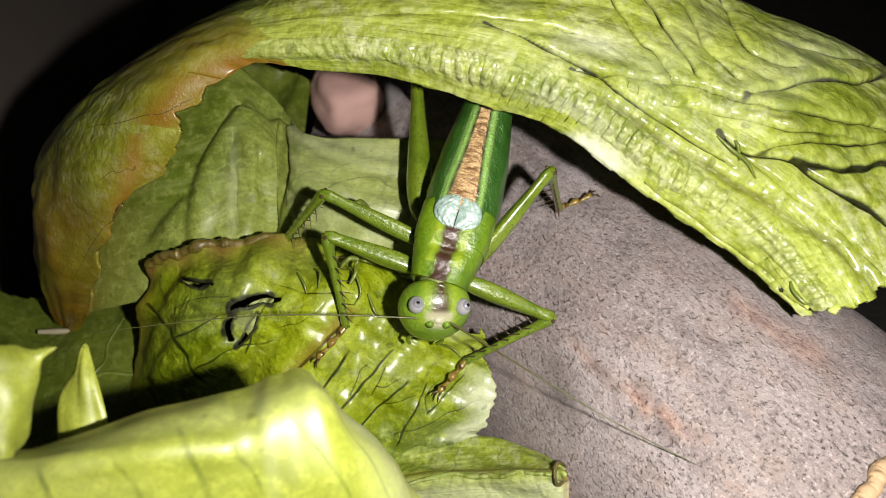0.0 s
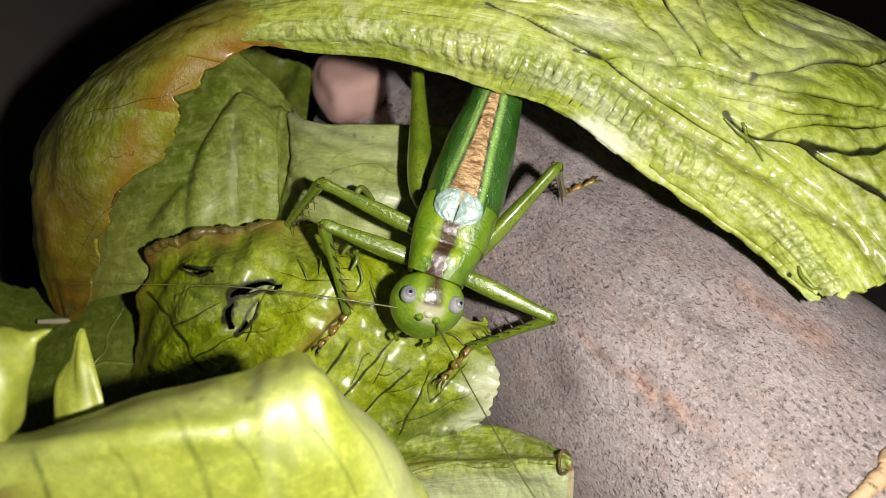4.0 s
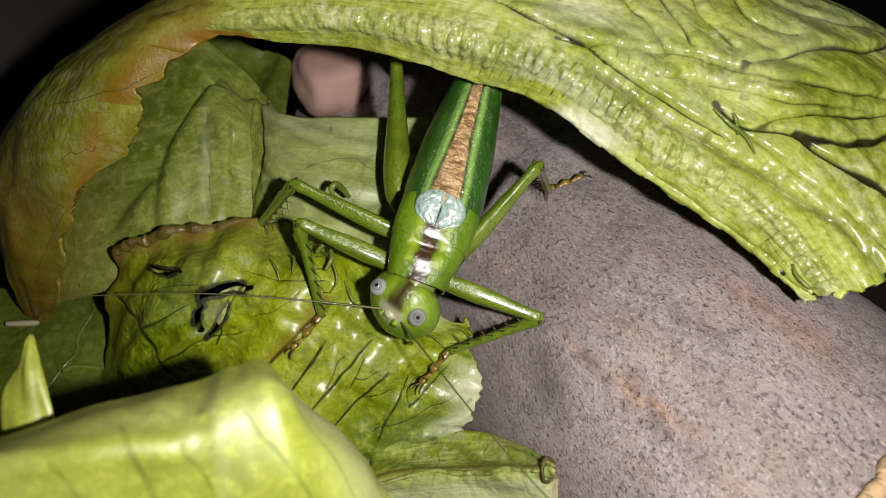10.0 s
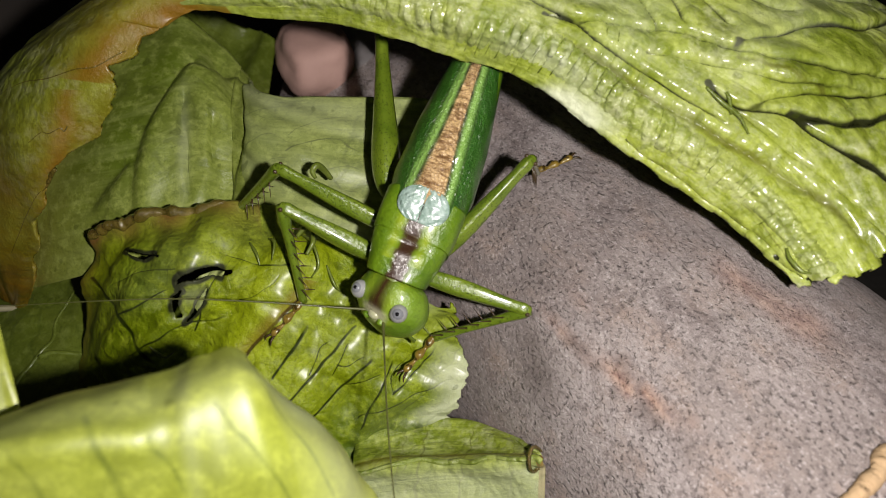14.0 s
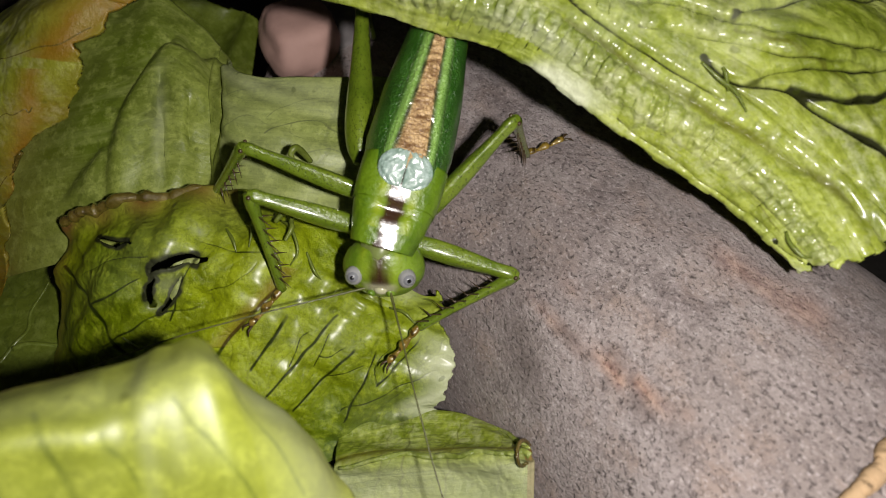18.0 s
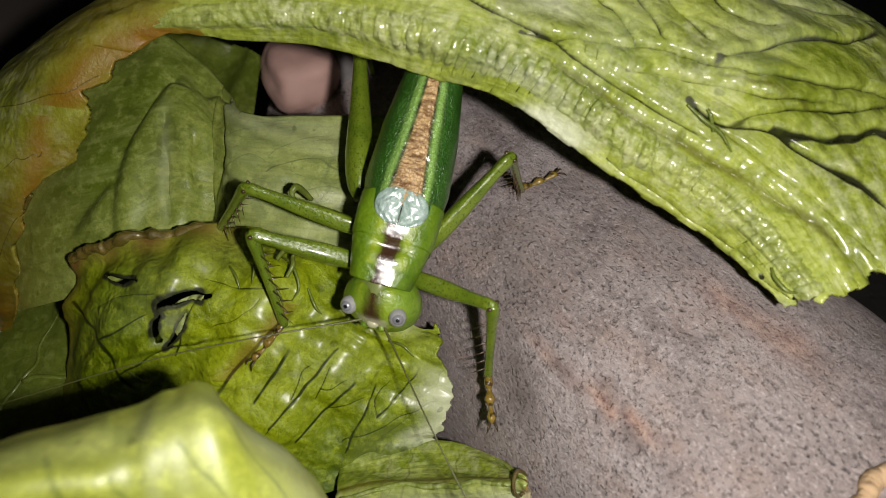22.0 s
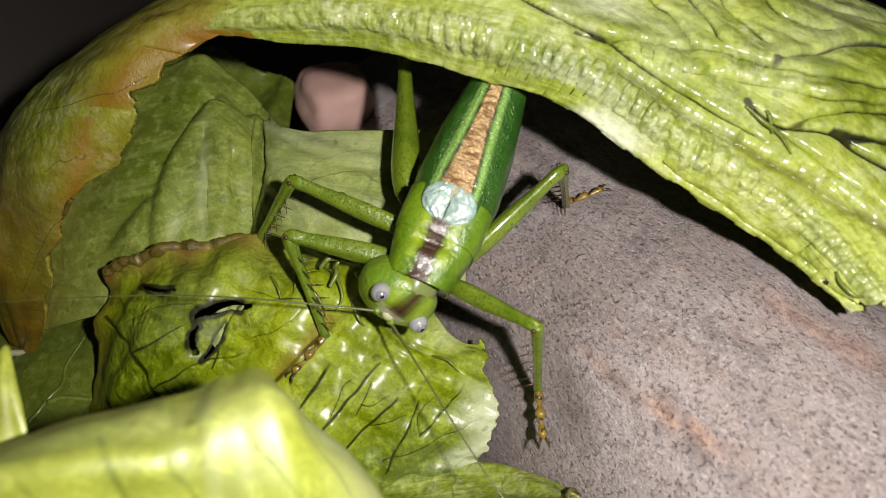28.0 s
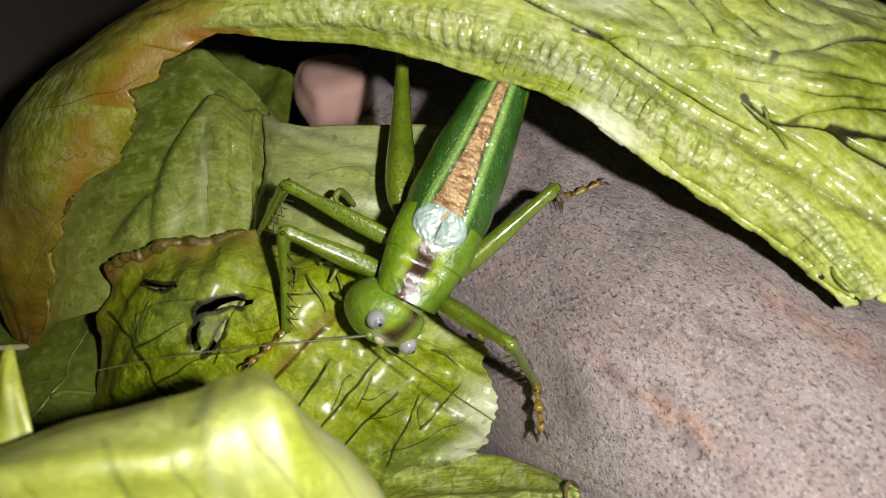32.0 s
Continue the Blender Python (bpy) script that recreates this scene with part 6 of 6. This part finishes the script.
# ---- movement ----
BODY = [
    (0.0, pose(0.00080, -0.00209, 0.06772, 27.05, 8.21, -14.35)),
    (0.5, pose(0.00046, -0.00322, 0.06731, 32.22, 11.49, -13.44)),
    (1.0, pose(0.00045, -0.00320, 0.06699, 32.79, 12.88, -13.95)),
    (1.5, pose(-0.00011, -0.00265, 0.06800, 30.91, 11.42, -17.84)),
    (2.0, pose(0.00030, -0.00270, 0.06814, 30.43, 11.55, -14.71)),
    (2.5, pose(-0.00007, -0.00245, 0.06830, 29.40, 10.80, -17.84)),
    (3.0, pose(0.00018, -0.00238, 0.06793, 27.78, 11.02, -16.46)),
    (3.5, pose(0.00046, -0.00329, 0.06776, 30.28, 11.04, -16.01)),
    (5.5, pose(0.00006, -0.00404, 0.06655, 32.01, 11.28, -18.51)),
    (6.0, pose(0.00014, -0.00416, 0.06625, 33.24, 12.16, -17.62)),
    (6.5, pose(0.00022, -0.00371, 0.06672, 31.48, 10.81, -16.77)),
    (7.0, pose(0.00045, -0.00303, 0.06694, 30.35, 12.09, -14.72)),
    (7.5, pose(0.00063, -0.00342, 0.06660, 32.40, 13.91, -12.74)),
    (8.0, pose(0.00077, -0.00330, 0.06679, 31.44, 13.69, -12.05)),
    (8.5, pose(0.00066, -0.00284, 0.06734, 29.25, 13.37, -12.53)),
    (9.0, pose(0.00087, -0.00317, 0.06679, 29.37, 13.52, -12.08)),
    (9.5, pose(0.00080, -0.00324, 0.06681, 29.57, 13.71, -12.95)),
    (10.0, pose(0.00103, -0.00338, 0.06654, 29.42, 13.99, -13.18)),
    (10.5, pose(0.00110, -0.00310, 0.06651, 27.32, 13.67, -14.70)),
    (11.0, pose(0.00121, -0.00357, 0.06628, 27.73, 14.04, -16.41)),
    (11.5, pose(0.00083, -0.00378, 0.06616, 28.86, 13.56, -19.45)),
    (12.0, pose(0.00067, -0.00455, 0.06575, 31.52, 12.99, -19.64)),
    (12.5, pose(0.00089, -0.00469, 0.06538, 33.51, 13.98, -19.05)),
    (13.0, pose(0.00082, -0.00470, 0.06535, 34.57, 13.96, -19.00)),
    (13.5, pose(0.00079, -0.00457, 0.06541, 35.20, 13.94, -18.15)),
    (14.0, pose(0.00074, -0.00462, 0.06566, 35.10, 14.03, -17.64)),
    (14.5, pose(0.00070, -0.00414, 0.06583, 33.96, 13.45, -17.20)),
    (16.5, pose(0.00115, -0.00353, 0.06637, 35.03, 13.99, -10.64)),
    (17.0, pose(0.00110, -0.00358, 0.06634, 35.05, 14.59, -10.19)),
    (17.5, pose(0.00114, -0.00348, 0.06661, 34.85, 15.07, -9.05)),
    (18.0, pose(0.00109, -0.00289, 0.06652, 36.72, 15.76, -8.95)),
    (18.5, pose(0.00124, -0.00344, 0.06647, 36.97, 14.73, -8.50)),
    (19.0, pose(0.00139, -0.00372, 0.06615, 39.97, 14.07, -7.63)),
    (19.5, pose(0.00146, -0.00343, 0.06632, 39.71, 13.24, -7.29)),
    (20.0, pose(0.00154, -0.00356, 0.06657, 39.35, 13.27, -7.24)),
    (20.5, pose(0.00167, -0.00361, 0.06658, 39.11, 13.59, -6.23)),
    (21.0, pose(0.00151, -0.00324, 0.06659, 38.01, 13.71, -7.10)),
    (21.5, pose(0.00142, -0.00273, 0.06704, 36.17, 13.49, -6.84)),
    (22.0, pose(0.00106, -0.00311, 0.06704, 36.62, 14.34, -10.09)),
    (22.5, pose(0.00098, -0.00387, 0.06734, 39.77, 14.00, -11.49)),
    (23.0, pose(0.00108, -0.00328, 0.06708, 36.63, 14.54, -10.57)),
    (23.5, pose(-0.00029, -0.00308, 0.06751, 31.49, 10.00, -19.53)),
    (24.0, pose(0.00052, -0.00385, 0.06777, 30.63, 12.43, -14.99)),
    (24.5, pose(0.00071, -0.00403, 0.06808, 30.35, 14.89, -13.33)),
    (26.5, pose(0.00044, -0.00423, 0.06883, 32.33, 15.41, -15.77)),
    (27.0, pose(0.00055, -0.00392, 0.06900, 31.09, 14.38, -16.29)),
    (27.5, pose(0.00068, -0.00382, 0.06881, 31.35, 14.96, -15.63)),
    (28.0, pose(0.00032, -0.00342, 0.06839, 30.85, 15.62, -18.24)),
    (28.5, pose(-0.00042, -0.00293, 0.06906, 27.54, 15.45, -20.81)),
    (29.0, pose(-0.00040, -0.00346, 0.06864, 31.05, 14.83, -20.40)),
    (29.5, pose(-0.00007, -0.00332, 0.06855, 29.77, 15.33, -18.96)),
    (30.0, pose(-0.00069, -0.00368, 0.06798, 33.76, 16.63, -18.78)),
    (30.5, pose(-0.00096, -0.00433, 0.06742, 35.72, 17.83, -19.02)),
    (31.0, pose(-0.00082, -0.00502, 0.06703, 38.26, 18.83, -18.81)),
    (31.5, pose(-0.00074, -0.00498, 0.06635, 38.39, 18.98, -19.23)),
    (32.0, pose(-0.00066, -0.00502, 0.06639, 36.29, 19.22, -19.05)),
]
HEAD = [
    (0.0, pose(0.00000, -0.00460, -0.00260, 1.75, 12.77, 17.14)),
    (0.5, pose(0.00000, -0.00460, -0.00260, 2.65, 10.05, 32.31)),
    (1.0, pose(0.00000, -0.00460, -0.00260, 9.72, 16.66, 16.55)),
    (1.5, pose(0.00000, -0.00460, -0.00260, 6.30, 8.52, 13.80)),
    (2.0, pose(0.00000, -0.00460, -0.00260, 11.41, 3.16, 2.40)),
    (2.5, pose(0.00000, -0.00460, -0.00260, 5.28, 6.36, 17.10)),
    (3.0, pose(0.00000, -0.00460, -0.00260, -0.29, 14.10, 8.62)),
    (3.5, pose(0.00000, -0.00460, -0.00260, -10.10, 15.85, 13.56)),
    (5.5, pose(0.00000, -0.00460, -0.00260, 9.64, -6.72, -18.19)),
    (6.0, pose(0.00000, -0.00460, -0.00260, 16.60, -11.68, -11.48)),
    (6.5, pose(0.00000, -0.00460, -0.00260, 16.66, -18.03, -2.32)),
    (7.0, pose(0.00000, -0.00460, -0.00260, 18.10, -18.60, 0.69)),
    (7.5, pose(0.00000, -0.00460, -0.00260, 20.91, -17.46, 0.66)),
    (8.0, pose(0.00000, -0.00460, -0.00260, 23.87, -16.96, 0.03)),
    (8.5, pose(0.00000, -0.00460, -0.00260, 25.03, -16.45, 1.38)),
    (9.0, pose(0.00000, -0.00460, -0.00260, 26.07, -14.48, -5.00)),
    (9.5, pose(0.00000, -0.00460, -0.00260, 22.64, -10.71, -12.79)),
    (10.0, pose(0.00000, -0.00460, -0.00260, 7.96, -10.95, -21.41)),
    (10.5, pose(0.00000, -0.00460, -0.00260, -2.43, -11.50, -23.77)),
    (11.0, pose(0.00000, -0.00460, -0.00260, -3.11, -11.94, -25.12)),
    (11.5, pose(0.00000, -0.00460, -0.00260, 1.37, -22.04, -29.40)),
    (12.0, pose(0.00000, -0.00460, -0.00260, 1.10, -25.08, -27.56)),
    (12.5, pose(0.00000, -0.00460, -0.00260, 6.79, -22.01, -22.95)),
    (13.0, pose(0.00000, -0.00460, -0.00260, 8.65, -21.95, -23.79)),
    (13.5, pose(0.00000, -0.00460, -0.00260, 5.66, -22.11, -16.94)),
    (14.0, pose(0.00000, -0.00460, -0.00260, 7.44, -22.48, -10.72)),
    (14.5, pose(0.00000, -0.00460, -0.00260, 11.17, -19.89, -6.28)),
    (16.5, pose(0.00000, -0.00460, -0.00260, 15.54, -13.34, 11.87)),
    (17.0, pose(0.00000, -0.00460, -0.00260, 17.41, -12.57, 8.96)),
    (17.5, pose(0.00000, -0.00460, -0.00260, 18.09, -11.49, 6.92)),
    (18.0, pose(0.00000, -0.00460, -0.00260, 18.95, -9.92, 12.58)),
    (18.5, pose(0.00000, -0.00460, -0.00260, 18.16, -11.34, 12.63)),
    (19.0, pose(0.00000, -0.00460, -0.00260, 27.20, -15.43, 21.63)),
    (19.5, pose(0.00000, -0.00460, -0.00260, 9.49, -15.23, 24.83)),
    (20.0, pose(0.00000, -0.00460, -0.00260, 23.59, -17.91, 21.32)),
    (20.5, pose(0.00000, -0.00460, -0.00260, 10.80, -16.31, 21.18)),
    (21.0, pose(0.00000, -0.00460, -0.00260, 16.43, -15.72, 18.83)),
    (21.5, pose(0.00000, -0.00460, -0.00260, 17.95, -14.08, 14.14)),
    (22.0, pose(0.00000, -0.00460, -0.00260, 20.45, -16.14, 0.26)),
    (22.5, pose(0.00000, -0.00460, -0.00260, 9.52, -18.18, -8.42)),
    (23.0, pose(0.00000, -0.00460, -0.00260, 27.59, -20.36, -17.59)),
    (23.5, pose(0.00000, -0.00460, -0.00260, 41.51, -14.26, -14.70)),
    (24.0, pose(0.00000, -0.00460, -0.00260, 26.74, -9.92, -19.44)),
    (24.5, pose(0.00000, -0.00460, -0.00260, 43.99, -9.54, -24.49)),
    (26.5, pose(0.00000, -0.00460, -0.00260, 33.43, -12.35, -11.63)),
    (27.0, pose(-0.00023, -0.00525, -0.00274, 27.37, -15.66, -8.07)),
    (27.5, pose(0.00005, -0.00505, -0.00272, 27.50, 6.00, -9.00)),
    (28.0, pose(0.00038, -0.00485, -0.00269, 25.93, 33.57, -11.51)),
    (28.5, pose(0.00020, -0.00432, -0.00263, 30.45, 34.79, -1.88)),
    (29.0, pose(0.00036, -0.00487, -0.00275, 34.71, 31.29, -2.45)),
    (29.5, pose(0.00026, -0.00389, -0.00257, 21.40, 31.98, -5.13)),
    (30.0, pose(0.00082, -0.00459, -0.00269, 29.17, 37.11, 15.62)),
    (30.5, pose(0.00114, -0.00475, -0.00273, 17.92, 42.31, 6.47)),
    (31.0, pose(0.00078, -0.00486, -0.00273, 12.83, 40.82, 0.32)),
    (31.5, pose(0.00106, -0.00511, -0.00272, 14.94, 40.38, -7.81)),
    (32.0, pose(0.00098, -0.00517, -0.00275, 13.98, 42.81, -13.06)),
]
ANTENNA_L = [
    (0.0, pose(0.00041, -0.00896, -0.00294, 6.1, -0.0, 109.2)),
    (1.0, pose(0.00015, -0.00891, -0.00344, 4.2, -0.0, 114.3)),
    (2.0, pose(-0.00069, -0.00877, -0.00380, 5.4, -0.0, 106.5)),
    (3.0, pose(-0.00021, -0.00898, -0.00277, 7.0, -0.0, 108.0)),
    (6.0, pose(-0.00125, -0.00844, -0.00434, 12.6, -0.0, 97.9)),
    (7.0, pose(-0.00016, -0.00857, -0.00448, 3.3, -0.0, 113.6)),
    (8.0, pose(-0.00015, -0.00837, -0.00485, 0.7, -0.0, 114.7)),
    (9.0, pose(-0.00053, -0.00825, -0.00498, -1.4, -0.0, 113.4)),
    (10.0, pose(-0.00209, -0.00830, -0.00373, 3.5, -0.0, 106.7)),
    (11.0, pose(-0.00251, -0.00819, -0.00293, 5.6, -0.0, 106.9)),
    (12.0, pose(-0.00245, -0.00816, -0.00338, 9.9, -0.0, 106.0)),
    (13.0, pose(-0.00201, -0.00829, -0.00387, 8.7, -0.0, 102.6)),
    (14.0, pose(-0.00115, -0.00867, -0.00379, 8.0, -0.0, 110.9)),
    (17.0, pose(0.00021, -0.00860, -0.00440, 2.3, -0.0, 113.5)),
    (18.0, pose(0.00039, -0.00855, -0.00449, 0.9, -0.0, 122.6)),
    (19.0, pose(0.00120, -0.00804, -0.00505, 5.1, -0.0, 134.3)),
    (20.0, pose(0.00126, -0.00817, -0.00483, 5.1, -0.0, 134.6)),
    (21.0, pose(0.00098, -0.00851, -0.00436, 3.4, -0.0, 129.8)),
    (22.0, pose(-0.00023, -0.00849, -0.00463, 3.2, -0.0, 118.0)),
    (22.5, pose(-0.00102, -0.00867, -0.00390, 6.0, -0.0, 109.7)),
    (23.0, pose(-0.00103, -0.00808, -0.00508, 1.5, -0.0, 100.5)),
    (24.0, pose(-0.00159, -0.00792, -0.00500, 5.1, -0.0, 110.3)),
    (24.5, pose(-0.00139, -0.00706, -0.00596, 3.3, -0.0, 121.7)),
    (26.5, pose(-0.00088, -0.00786, -0.00541, 2.1, -0.0, 114.3)),
    (27.0, pose(-0.00074, -0.00826, -0.00491, 1.5, -0.0, 115.2)),
    (28.0, pose(-0.00260, -0.00874, -0.00411, 3.5, -0.0, 111.8)),
    (29.0, pose(-0.00223, -0.00876, -0.00480, 5.0, -0.0, 122.3)),
    (30.0, pose(-0.00032, -0.00934, -0.00417, 6.3, -0.0, 143.3)),
    (31.0, pose(-0.00080, -0.00970, -0.00306, 8.2, -0.0, 126.0)),
    (32.0, pose(-0.00175, -0.00947, -0.00310, 4.8, -0.0, 123.9)),
]
ANTENNA_R = [
    (0.0, pose(0.00190, -0.00850, -0.00329, 7.1, -0.0, -105.2)),
    (1.0, pose(0.00161, -0.00847, -0.00390, 10.4, -0.0, -101.3)),
    (2.0, pose(0.00090, -0.00870, -0.00388, 19.3, -0.0, -129.0)),
    (3.0, pose(0.00132, -0.00875, -0.00316, 18.6, -0.0, -121.6)),
    (6.0, pose(0.00029, -0.00875, -0.00402, 42.5, -0.0, -162.9)),
    (7.0, pose(0.00135, -0.00855, -0.00397, 33.5, -0.0, -153.9)),
    (8.0, pose(0.00138, -0.00837, -0.00438, 35.7, -0.0, -148.3)),
    (9.0, pose(0.00101, -0.00839, -0.00458, 33.8, -0.0, -138.7)),
    (10.0, pose(-0.00063, -0.00887, -0.00342, 31.2, -0.0, -124.6)),
    (11.0, pose(-0.00109, -0.00885, -0.00260, 26.0, -0.0, -120.7)),
    (12.0, pose(-0.00116, -0.00883, -0.00270, 26.1, -0.0, -127.4)),
    (13.0, pose(-0.00066, -0.00889, -0.00327, 36.7, -0.0, -131.1)),
    (14.0, pose(0.00030, -0.00894, -0.00318, 29.1, -0.0, -149.8)),
    (17.0, pose(0.00175, -0.00836, -0.00405, 16.0, -0.0, -142.8)),
    (18.0, pose(0.00192, -0.00820, -0.00421, 15.6, -0.0, -148.8)),
    (19.0, pose(0.00263, -0.00747, -0.00462, 23.2, -0.0, -160.3)),
    (20.0, pose(0.00268, -0.00761, -0.00434, 16.4, -0.0, -159.1)),
    (21.0, pose(0.00243, -0.00801, -0.00392, 16.9, -0.0, -161.4)),
    (22.0, pose(0.00131, -0.00848, -0.00418, 15.0, -0.0, -136.7)),
    (22.5, pose(0.00048, -0.00889, -0.00340, 19.6, -0.0, -155.4)),
    (23.0, pose(0.00040, -0.00853, -0.00452, 6.4, -0.0, -152.6)),
    (24.0, pose(-0.00010, -0.00845, -0.00472, -1.8, -0.0, -150.7)),
    (24.5, pose(0.00004, -0.00771, -0.00570, -1.4, -0.0, -156.0)),
    (26.5, pose(0.00065, -0.00817, -0.00507, 1.2, -0.0, -142.4)),
    (27.0, pose(0.00080, -0.00847, -0.00452, 0.2, -0.0, -141.2)),
    (28.0, pose(-0.00097, -0.00908, -0.00521, 6.4, -0.0, -122.9)),
    (29.0, pose(-0.00052, -0.00883, -0.00584, 7.1, -0.0, -138.5)),
    (30.0, pose(0.00122, -0.00891, -0.00538, 17.8, -0.0, -109.3)),
    (31.0, pose(0.00071, -0.00969, -0.00437, 21.6, -0.0, -97.7)),
    (32.0, pose(-0.00032, -0.00980, -0.00446, 21.8, -0.0, -95.0)),
]


def aim_y(base, tip, pole):
    """A pose at base whose +y points at tip and whose +z leans to pole."""
    y = (tip - base).normalized()
    x = y.cross(pole).normalized()
    z = x.cross(y)
    m = Matrix((x, y, z)).transposed().to_4x4()
    m.translation = base
    return m


def mm(x, y, z):
    return Vector((x, y, z)) / 1000


def step_rows(rows, t):
    """A place between timed places, eased."""
    for (t0, a), (t1, b) in zip(rows, rows[1:]):
        if t <= t1:
            k = min(max((t - t0) / (t1 - t0), 0), 1)
            k = k * k * (3 - 2 * k)
            return a.lerp(b, k)
    return rows[-1][1]


def motions():
    walk(cricket, BODY)
    walk(head, HEAD)
    walk(FEELERS["L"], ANTENNA_L)
    walk(FEELERS["R"], ANTENNA_R)
    hips = {"fore_r": mm(3.6, -3.0, -5.4), "fore_l": mm(-3.6, -3.0, -5.4), "mid_r": mm(4.0, 1.2, -5.8), "mid_l": mm(-4.0, 0.6, -5.8)}
    # the way each knee points, on the body
    poles = {
        "fore_r": [(0, mm(14.2, -3.6, -8.2)), (7, mm(14.5, -4.3, -4.6)), (13, mm(14.6, -2.3, -4.7)), (18.5, mm(14.6, -2.3, -4.7)), (19.2, mm(12, -2, 2)), (23, mm(11.3, -4.3, 2.3)), (27, mm(13.2, -4.3, -0.1)), (29, mm(12.4, -5.9, 0.5)), (31, mm(11.2, -4.7, 2.3)), (32, mm(11.0, -4.3, 2.7))],
        "fore_l": [(0, mm(-15, 6, 4))],
        "mid_r": [(0, mm(8, 12, 3))],
        "mid_l": [(0, mm(-18, 3, -2))],
    }
    # ankles and toe tips, in the world
    ankles = {
        "fore_r": [(0, mm(2.9, -6.1, 50.1)), (18.55, mm(2.9, -6.1, 50.1)), (18.8, mm(9.3, -8.8, 58.0)), (19.1, mm(10.8, -9.1, 51.1)), (32, mm(10.8, -9.1, 51.1))],
        "fore_l": [(0, mm(-12.1, -3.7, 53.9)), (28.5, mm(-12.1, -3.7, 53.9)), (28.7, mm(-14.4, -3.5, 55.6)), (28.9, mm(-16.3, -4.4, 54.9)), (32, mm(-16.3, -4.4, 54.9))],
        "mid_r": [(0, mm(15.7, 13.3, 58.4)), (32, mm(15.7, 13.3, 58.4))],
        "mid_l": [(0, mm(-21.5, 8.3, 56.5)), (32, mm(-21.5, 8.3, 56.5))],
    }
    toes = {
        "fore_r": [(0, mm(-0.1, -8.9, 48.0)), (18.55, mm(-0.1, -8.9, 48.0)), (18.8, mm(6.4, -11.0, 54.4)), (19.1, mm(11.1, -14.1, 48.5)), (32, mm(11.1, -14.1, 48.5))],
        "fore_l": [(0, mm(-15.7, -7.0, 51.3)), (28.5, mm(-15.7, -7.0, 51.3)), (28.7, mm(-17.8, -6.4, 53.2)), (28.9, mm(-19.5, -7.2, 53.3)), (32, mm(-19.5, -7.2, 53.3))],
        "mid_r": [(0, mm(22.0, 16.3, 58.8)), (32, mm(22.0, 16.3, 58.8))],
        "mid_l": [(0, mm(-28.1, 4.9, 56.9)), (32, mm(-28.1, 4.9, 56.9))],
    }
    times = sorted({t for t, _ in BODY} | {18.6, 18.7, 18.8, 18.9, 19.1, 19.2, 28.6, 28.7, 28.8, 28.9})

    def body_at(t):
        before = [r for r in BODY if r[0] <= t][-1]
        after = [r for r in BODY if r[0] >= t][0]
        return before[1].lerp(after[1], (t - before[0]) / (after[0] - before[0])) if after[0] > before[0] else before[1]

    for key, (femur, tibia, foot, l1, l2) in LEGS.items():
        rows = {femur: [], tibia: [], foot: []}
        a, b = l1 / 1000, l2 / 1000
        for t in times:
            back = body_at(t).inverted()
            ankle, toe = back @ step_rows(ankles[key], t), back @ step_rows(toes[key], t)
            hip, pole = hips[key], step_rows(poles[key], t)
            span = ankle - hip
            d = min(span.length, (a + b) * 0.999)
            along = span.normalized()
            k = (a * a - b * b + d * d) / (2 * d)
            rise = math.sqrt(max(a * a - k * k, 0))
            out = pole - hip - along * (pole - hip).dot(along)
            knee = hip + along * k + out.normalized() * rise
            rows[femur].append((t, aim_y(hip, knee, out)))
            rows[tibia].append((t, aim_y(knee, ankle, out)))
            up = back.to_3x3() @ Vector((0, 0, 1))
            rows[foot].append((t, aim_y(ankle, toe, up)))
        for ob, path in rows.items():
            walk(ob, path)
    hip = mm(-4.8, 3.9, -8.6)
    rows = {thigh: [], shank: []}
    for t, m in BODY:
        back = m.inverted()
        knee = back @ mm(-3.6, 27, 73)
        up = Vector((0, 0, 1))
        rows[thigh].append((t, aim_y(hip, knee, up)))
        rows[shank].append((t, aim_y(hip + (knee - hip).normalized() * 0.0225, back @ mm(-4.5, 46, 52), up)))
    for ob, path in rows.items():
        walk(ob, path)


motions()
